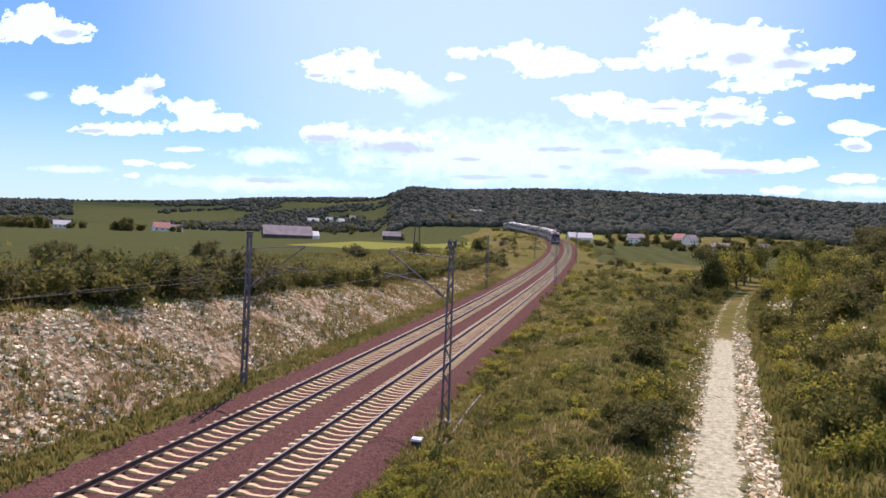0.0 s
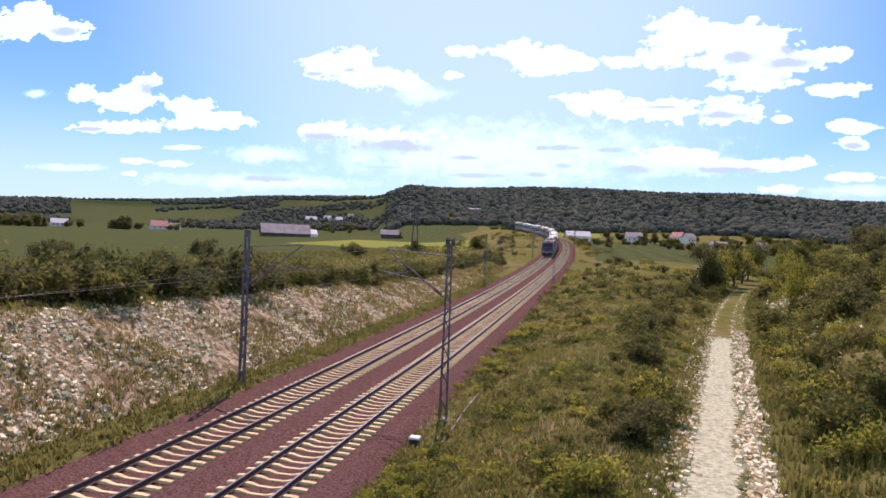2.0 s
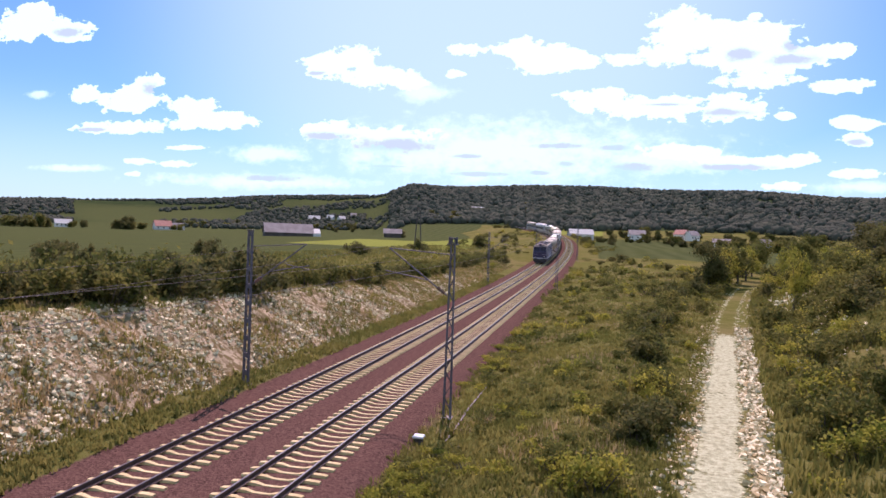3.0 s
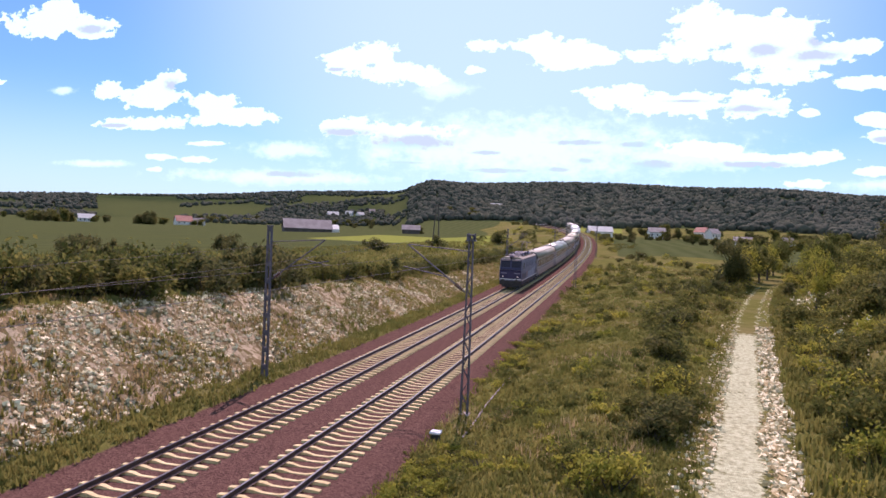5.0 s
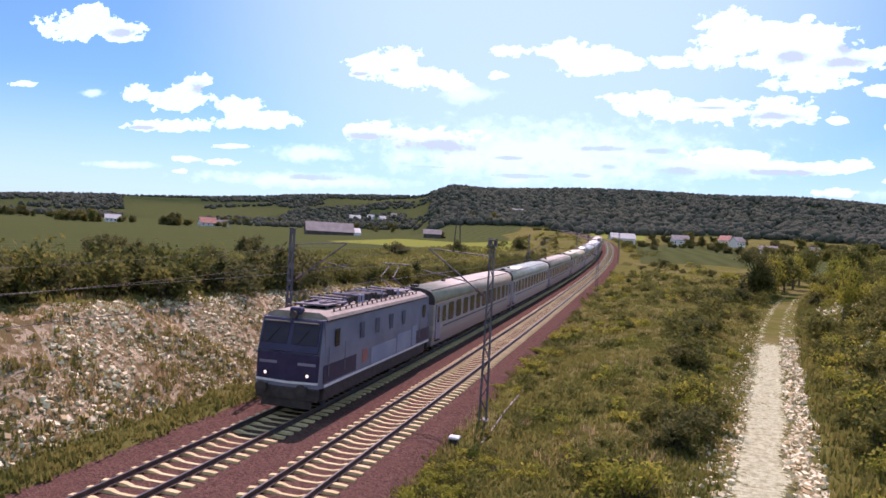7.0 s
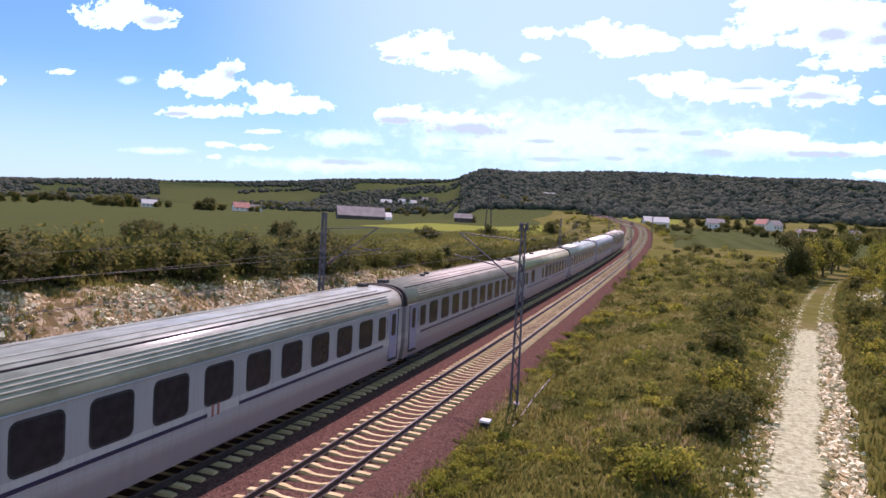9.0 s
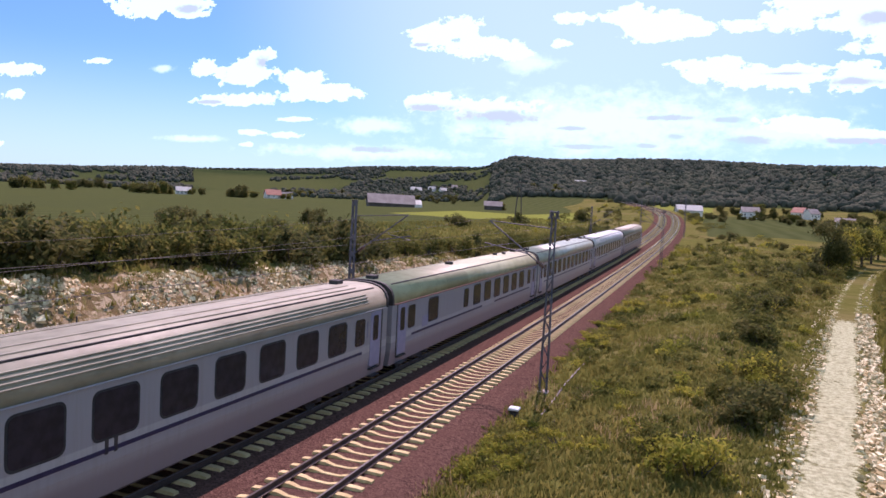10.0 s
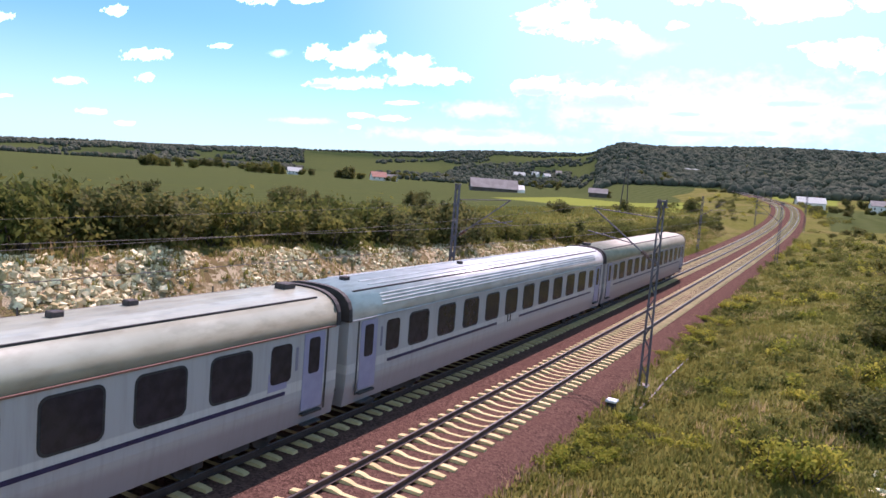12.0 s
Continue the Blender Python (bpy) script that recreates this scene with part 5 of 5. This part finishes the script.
def make_thicket(name, label, kind, spots):
    """Shrubs that grow into one another, past counting: the foliage of single bushes joined."""
    verts, faces, o = [], [], 0
    for x, y, size, high in spots:
        src = BUSH_KINDS[kind][PLANT_RNG.randrange(len(BUSH_KINDS[kind]))]
        me = [c for c in src.children if c.name.startswith("foliage")][0].data
        co = np.empty(len(me.vertices) * 3)
        me.vertices.foreach_get("co", co)
        a = PLANT_RNG.uniform(0, 6.28)
        co = co.reshape(-1, 3) @ np.array([[math.cos(a), math.sin(a), 0], [-math.sin(a), math.cos(a), 0], [0, 0, high]]) * size + np.array([x, y, zat(x, y)])
        verts.append(co)
        faces.append(np.arange(len(co)).reshape(-1, 4) + o)
        o += len(co)
    mat = me.materials[0]
    tagged(new(name, raw(name, np.concatenate(verts).tolist(), np.concatenate(faces).tolist(), mat)), label, "shrubs", kind="stuff")


# the thicket over the bank right of the path: single bushes near by, grown together further off
THICKET = {"green": [], "dark": [], "bright": [], "low": []}
for k in range(230):
    y = 24.0 + 125.0 * PLANT_RNG.random() ** 1.25
    x = float(path_x(y)) + 3.2 + 25.0 * PLANT_RNG.random() ** 1.15
    kind = ("green", "bright", "green", "bright", "green", "dark", "low")[PLANT_RNG.randrange(7)]
    size, high = PLANT_RNG.uniform(0.6, 1.35) * (0.75 + y / 130.0), PLANT_RNG.uniform(0.8, 1.1)
    if y < 48:
        plant(BUSH_KINDS[kind], x, y, size, high)
    else:
        THICKET[kind].append((x, y, size, high))
make_thicket("thicket", "green shrubs grown together on the bank beyond the path", "green", THICKET["green"])
make_thicket("thicket", "dark green shrubs grown together on the bank beyond the path", "dark", THICKET["dark"])
make_thicket("thicket", "yellow-green shrubs scattered over the bank beyond the path", "bright", THICKET["bright"])
make_thicket("thicket", "low olive shrubs scattered over the bank beyond the path", "low", THICKET["low"])
# the hedge along the top of the stony bank
HEDGE = {"green": [], "dark": []}
for k in range(150):
    y = 13.0 + 150.0 * ((k + PLANT_RNG.random()) / 150) ** 1.35
    row = PLANT_RNG.random()
    l = -13.3 - 5.0 * row
    kind = "dark" if PLANT_RNG.random() < 0.36 else "green"
    x, size, high = float(line_x(y)) + l, PLANT_RNG.uniform(1.25, 1.85) * (1.0 if y < 70 else 0.7), PLANT_RNG.uniform(0.75, 1.1)
    if y < 75:
        plant(BUSH_KINDS[kind], x, y, size, high)
    else:
        HEDGE[kind].append((x, y, size, high))
make_thicket("hedge_rest", "olive-green hedge shrubs along the top of the bank", "green", HEDGE["green"])
make_thicket("hedge_rest", "dark green hedge shrubs along the top of the bank", "dark", HEDGE["dark"])
# shrubs on both sides of the line further off
FURTHER = {"green": [], "dark": [], "low": [], "bright": []}
for k in range(150):
    y = 120.0 + 190.0 * PLANT_RNG.random()
    if k % 2:
        x = float(line_x(y)) - 8.6 - 26.0 * PLANT_RNG.random()
    else:
        x = float(line_x(y)) + 4.6 + 26.0 * PLANT_RNG.random() * (1.0 if y < 190 else 0.15)
    FURTHER[("low", "green", "low", "bright", "dark")[PLANT_RNG.randrange(5)]].append((x, y, PLANT_RNG.uniform(0.7, 1.5), PLANT_RNG.uniform(0.7, 1.0)))
for kind, spots in FURTHER.items():
    make_thicket("trackside_scrub", {"green": "green", "dark": "dark green", "low": "low olive", "bright": "yellow-green"}[kind] + " scrub along the distant track", kind, spots)
# trees that close the lane
LANE_TREES = [make_tree(PLANT_RNG, MAT["leaf"], "leafy green tree beside the farm path", 4200, 0.17), make_tree(PLANT_RNG, MAT["leaf_dark"], "dark leafy tree beside the farm path", 4200, 0.17),
              make_tree(PLANT_RNG, MAT["leaf_bright"], "slim yellow-green tree beside the farm path", 2600, 0.15)]
for x, y, s, high, k in ((16.0, 108.0, 0.86, 1.0, 1), (18.4, 113.0, 0.82, 0.95, 2), (20.6, 119.0, 0.86, 0.95, 0), (23.4, 127.0, 0.90, 0.9, 0), (26.6, 137.0, 0.90, 0.9, 2), (30.0, 149.0, 0.95, 0.9, 0),
                         (34.5, 165.0, 1.0, 0.9, 0), (18.6, 73.0, 0.46, 1.5, 2), (19.8, 77.0, 0.50, 1.25, 0), (25.6, 103.0, 0.60, 1.2, 2), (28.4, 108.0, 0.75, 1.0, 0), (38.0, 150.0, 0.85, 0.9, 1),
                         (34.0, 98.0, 0.7, 0.9, 1), (40.0, 112.0, 0.8, 0.9, 0), (28.0, 76.0, 0.62, 0.9, 1), (46.0, 135.0, 0.9, 0.9, 1), (25.0, 66.0, 0.5, 0.9, 0), (44.0, 160.0, 0.9, 0.9, 0)):
    plant(LANE_TREES[k:k + 1], x, y, s * 1.1, high * 1.12, sink=0.8 * s)


def make_scrub():
    """Low weedy shrubs too many to count, right of the line and on the plateau."""
    rng = random.Random(17)
    for name, label, mat, count in (("low_scrub", "low olive scrub scattered through the long grass", "leaf", 300), ("yellow_scrub", "clumps of yellow-green weeds in the grass", "leaf_bright", 110)):
        verts, faces = [], []
        for k in range(count):
            y = 20.0 + 130.0 * rng.random() ** 1.4
            lx, px = float(line_x(y)), float(path_x(y))
            if rng.random() < 0.66:
                x = lx + 2.9 + (px - 2.2 - lx - 2.9) * rng.random()
            else:
                x = px + 2.4 + 20.0 * rng.random()
            s = rng.uniform(0.3, 0.75) * (0.7 + y / 90)
            lobes = [(rng.uniform(-0.6, 0.6) * s, rng.uniform(-0.6, 0.6) * s, rng.uniform(0.1, 0.45) * s, rng.uniform(0.3, 0.6) * s, rng.uniform(0.25, 0.5) * s) for _ in range(4)]
            v, f = leaf_cloud(rng, lobes, 120, 0.07 * (0.7 + y / 80))
            z, o = zat(x, y), len(verts)
            verts += [(a + x, b + y, c + z) for a, b, c in v]
            faces += [tuple(o + i for i in q) for q in f]
        tagged(new(name, raw(name, verts, faces, MAT[mat])), label, "scrub", kind="stuff")


make_scrub()


# ---- farms and houses ----
def polar(az, r):
    return r * math.sin(radians(az)), r * math.cos(radians(az))


def make_house(name, label, category, az, r, w, d, wall, roof, turn, wall_mat, roof_mat, windows=3, lean_to=0.0):
    """A gabled building, its long side w facing the camera when turn is 0."""
    x, y = polar(az, r)
    house = tagged(new(name), label, category, "buildings of the valley")
    house.matrix_basis = pose(x, y, zat(x, y) - 0.3, 0, 0, -az + turn)
    bm = bmesh.new()
    box(bm, 0, 0, (wall + 0.3) / 2, w, d, wall + 0.3)
    body = part("wall", bm, wall_mat, house)
    gable = prism([(-d / 2, wall + 0.3), (d / 2, wall + 0.3), (0, wall + roof + 0.2)], w - 0.06)
    bmesh.ops.rotate(gable, verts=gable.verts, matrix=Matrix.Rotation(radians(90), 3, "Z"))
    part("gable", gable, wall_mat, house)
    over, t = 0.45, 0.18
    for sgn in (1, -1):
        bm = bmesh.new()
        k = roof / (d / 2)
        vs = [bm.verts.new(p) for p in ((-w / 2 - over, sgn * (d / 2 + over), wall + 0.32 - over * k), (w / 2 + over, sgn * (d / 2 + over), wall + 0.32 - over * k),
                                        (w / 2 + over, 0, wall + 0.32 + roof), (-w / 2 - over, 0, wall + 0.32 + roof))]
        bm.faces.new(vs)
        got = bmesh.ops.extrude_face_region(bm, geom=bm.faces[:])["geom"]
        bmesh.ops.translate(bm, verts=[v for v in got if isinstance(v, bmesh.types.BMVert)], vec=(0, 0, t))
        bmesh.ops.recalc_face_normals(bm, faces=bm.faces)
        part("roof_slope", bm, roof_mat, house)
    for i in range(windows):
        bm = bmesh.new()
        box(bm, -w / 2 + w * (i + 0.5) / windows, -d / 2 - 0.01, wall * 0.55 + 0.3, 1.0, 0.08, 1.2, 0.02)
        part("window", bm, MAT["glass"], house)
    if windows and lean_to <= 0:
        bm = bmesh.new()
        box(bm, w * 0.22, 0.4, wall + roof + 0.4, 0.6, 0.6, 1.4, 0.03)
        part("chimney", bm, MAT["redtile"], house)
    if lean_to > 0:
        bm = prism([(-d * 0.35, 0), (d * 0.35, 0), (d * 0.35, wall), (0, wall + roof * 0.55), (-d * 0.35, wall)], lean_to)
        bmesh.ops.rotate(bm, verts=bm.verts, matrix=Matrix.Rotation(radians(90), 3, "Z"))
        bmesh.ops.translate(bm, verts=bm.verts, vec=(w / 2 + lean_to / 2 + 0.3, 0, 0.3))
        part("lean_to", bm, MAT["plaster"], house, "pale end annex")
    return house


make_house("barn", "long grey-roofed barn with dark walls in the field", "barn", -24.7, 385, 25, 11, 2.0, 4.6, 8, MAT["planks"], MAT["tile"], 0, 4.0)
make_house("shed", "small dark wooden shed at the field's edge", "shed", -16.4, 410, 10, 6, 2.6, 2.4, 0, MAT["planks"], MAT["tile"], 0)
HOUSES = ((-34.0, 620, 13, 9, 3.2, 4.2, 15, 1), (-32.9, 640, 9, 7, 2.8, 3.0, -20, 0), (3.0, 560, 12, 9, 4.6, 3.4, 12, 0), (6.3, 600, 9, 8, 4.2, 3.6, -30, 1), (7.1, 590, 8, 8, 4.4, 3.4, 40, 0),
          (9.2, 500, 11, 8, 2.8, 2.6, 5, 0), (-1.3, 470, 15, 10, 5.2, 3.2, 10, 2), (-9.6, 850, 14, 9, 3.0, 3.2, 0, 2), (12.2, 520, 7, 6, 3.0, 2.6, 30, 0))
HOUSES += ((-22.7, 1050, 16, 10, 3.5, 4.0, 10, 2), (-21.4, 1060, 10, 8, 3.5, 3.6, -20, 2), (-20.5, 1040, 11, 8, 3.5, 3.6, 30, 2), (-19.6, 1080, 9, 8, 3.5, 3.4, 0, 0), (-40.6, 640, 12, 8, 3.0, 3.2, 5, 2))
for az, r, w, d, wall, roof, turn, kind in HOUSES:
    make_house("house", ("pale plastered house with a grey roof among trees", "pale plastered house with a red tiled roof", "low pale farm building with a light grey roof")[kind], "house",
               az, r, w, d, wall, roof, turn, MAT["plaster"], (MAT["tile"], MAT["redtile"], MAT["concrete"])[kind], 3 if kind < 2 else 4)


def make_pylon():
    """Two raking timber poles joined at the head, with a crossbar."""
    x, y = polar(-14.35, 185.0)
    ob = tagged(new("power_pole"), "dark A-shaped timber power pole in the light green field", "power pole")
    ob.matrix_basis = pose(x, y, zat(x, y) - 0.2, 0, 0, 14)
    for sgn in (-1, 1):
        bm = bmesh.new()
        rod(bm, (sgn * 0.9, 0, 0), (sgn * 0.25, 0, 10.8), 0.17, 0.12)
        part("leg", bm, MAT["planks"], ob)
    bm = bmesh.new()
    box(bm, 0, 0, 10.4, 2.2, 0.16, 0.16, 0.02)
    part("crossbar", bm, MAT["planks"], ob)
    for px in (-1.0, 0.0, 1.0):
        bm = bmesh.new()
        rod(bm, (px, 0, 10.48), (px, 0, 10.78), 0.07, 0.04)
        part("insulator", bm, MAT["porcelain"], ob)


make_pylon()

# trees: round the farms, along the lanes, at the foot of the hill
ROWS_OF_TREES = ((-36.1, 590, 2.6, 12, 1.5), (-33.0, 640, 1.3, 6, 1.0), (-42.8, 560, 2.6, 14, 1.5), (-39.8, 620, 1.6, 6, 1.0), (-16.0, 425, 0.8, 4, 1.1), (-9.4, 200, 0.5, 2, 0.85),
                 (-7.6, 620, 1.2, 6, 1.3), (-1.0, 490, 1.6, 6, 1.0), (5.0, 540, 3.4, 14, 1.0), (10.5, 500, 2.6, 10, 1.0), (15.5, 420, 1.5, 5, 1.2), (-3.5, 560, 5.0, 8, 1.1), (4.0, 620, 8.0, 16, 1.2), (13.0, 580, 7.0, 14, 1.3), (0.5, 300, 2.5, 4, 0.6), (8.0, 330, 5.0, 9, 0.8), (15.0, 300, 5.0, 9, 0.9), (2.0, 420, 3.0, 6, 0.7), (-22.0, 900, 5.5, 26, 1.2),
                 (-12.5, 760, 3.5, 22, 1.2), (-5.5, 900, 2.0, 10, 1.2), (-50.0, 560, 4.0, 12, 1.5), (-46.0, 800, 4.0, 14, 1.4), (-30.5, 950, 5.0, 18, 1.3))
for az, r, spread, count, size in ROWS_OF_TREES:
    for k in range(count):
        x, y = polar(az + PLANT_RNG.uniform(-spread, spread) * 0.5, r * PLANT_RNG.uniform(0.95, 1.05))
        big = size * PLANT_RNG.uniform(0.7, 1.25)
        plant(TREE_KINDS, x, y, big, PLANT_RNG.uniform(0.75, 1.1), sink=1.5 * big)


def make_woods():
    """The far woods: uneven crowns by the thousand over the hill's face."""
    rng = random.Random(9)
    ico = bmesh.new()
    bmesh.ops.create_icosphere(ico, subdivisions=2, radius=1.0)
    V = np.array([v.co for v in ico.verts])
    F = np.array([[v.index for v in f.verts] for f in ico.faces])
    ico.free()
    X, Y, S = [], [], []
    while len(X) < 20000:
        az = rng.uniform(-70, 27)
        r = 640 + 1500 * rng.random() ** 1.15
        x, y = polar(az, r)
        if az < -16.6:
            if r < 900 or rumple(x, y, 120.0) + 0.5 * rumple(x, y, 45.0) < (-0.15 if r < 1450 else -0.6) or -40 < az < -34.5 and r < 1600:
                continue
        elif r < 690 + 60 * rumple(x, y, 40.0):
            continue
        X.append(x), Y.append(y), S.append(rng.uniform(2.5, 5.2) * (0.8 if az < -16.6 else 1.0))
    X, Y, S = np.array(X), np.array(Y), np.array(S)
    Z = land(X, Y)
    gen = np.random.default_rng(4)
    n, k = len(X), len(V)
    wob = 1 + 0.28 * (gen.random((n, k, 1)) - 0.5) * 2
    P = V[None] * wob * S[:, None, None] * np.array([1.0, 1.0, 0.95]) + np.stack([X, Y, Z + S * 0.55], -1)[:, None]
    faces = (F[None] + (np.arange(n) * k)[:, None, None]).reshape(-1, 3)
    me = bpy.data.meshes.new("far_woods")
    me.from_pydata(P.reshape(-1, 3).tolist(), [], faces.tolist())
    me.polygons.foreach_set("use_smooth", [True] * len(me.polygons))
    me.materials.append(MAT["wood"])
    tagged(new("far_woods", me), "dark broad-leaved woods covering the far hillside", "woodland", kind="stuff")


make_woods()

# the sleepers
lay_sleepers(TRACK_NEAR, 0.0)
lay_sleepers(TRACK_FAR, -4.0)

motions()
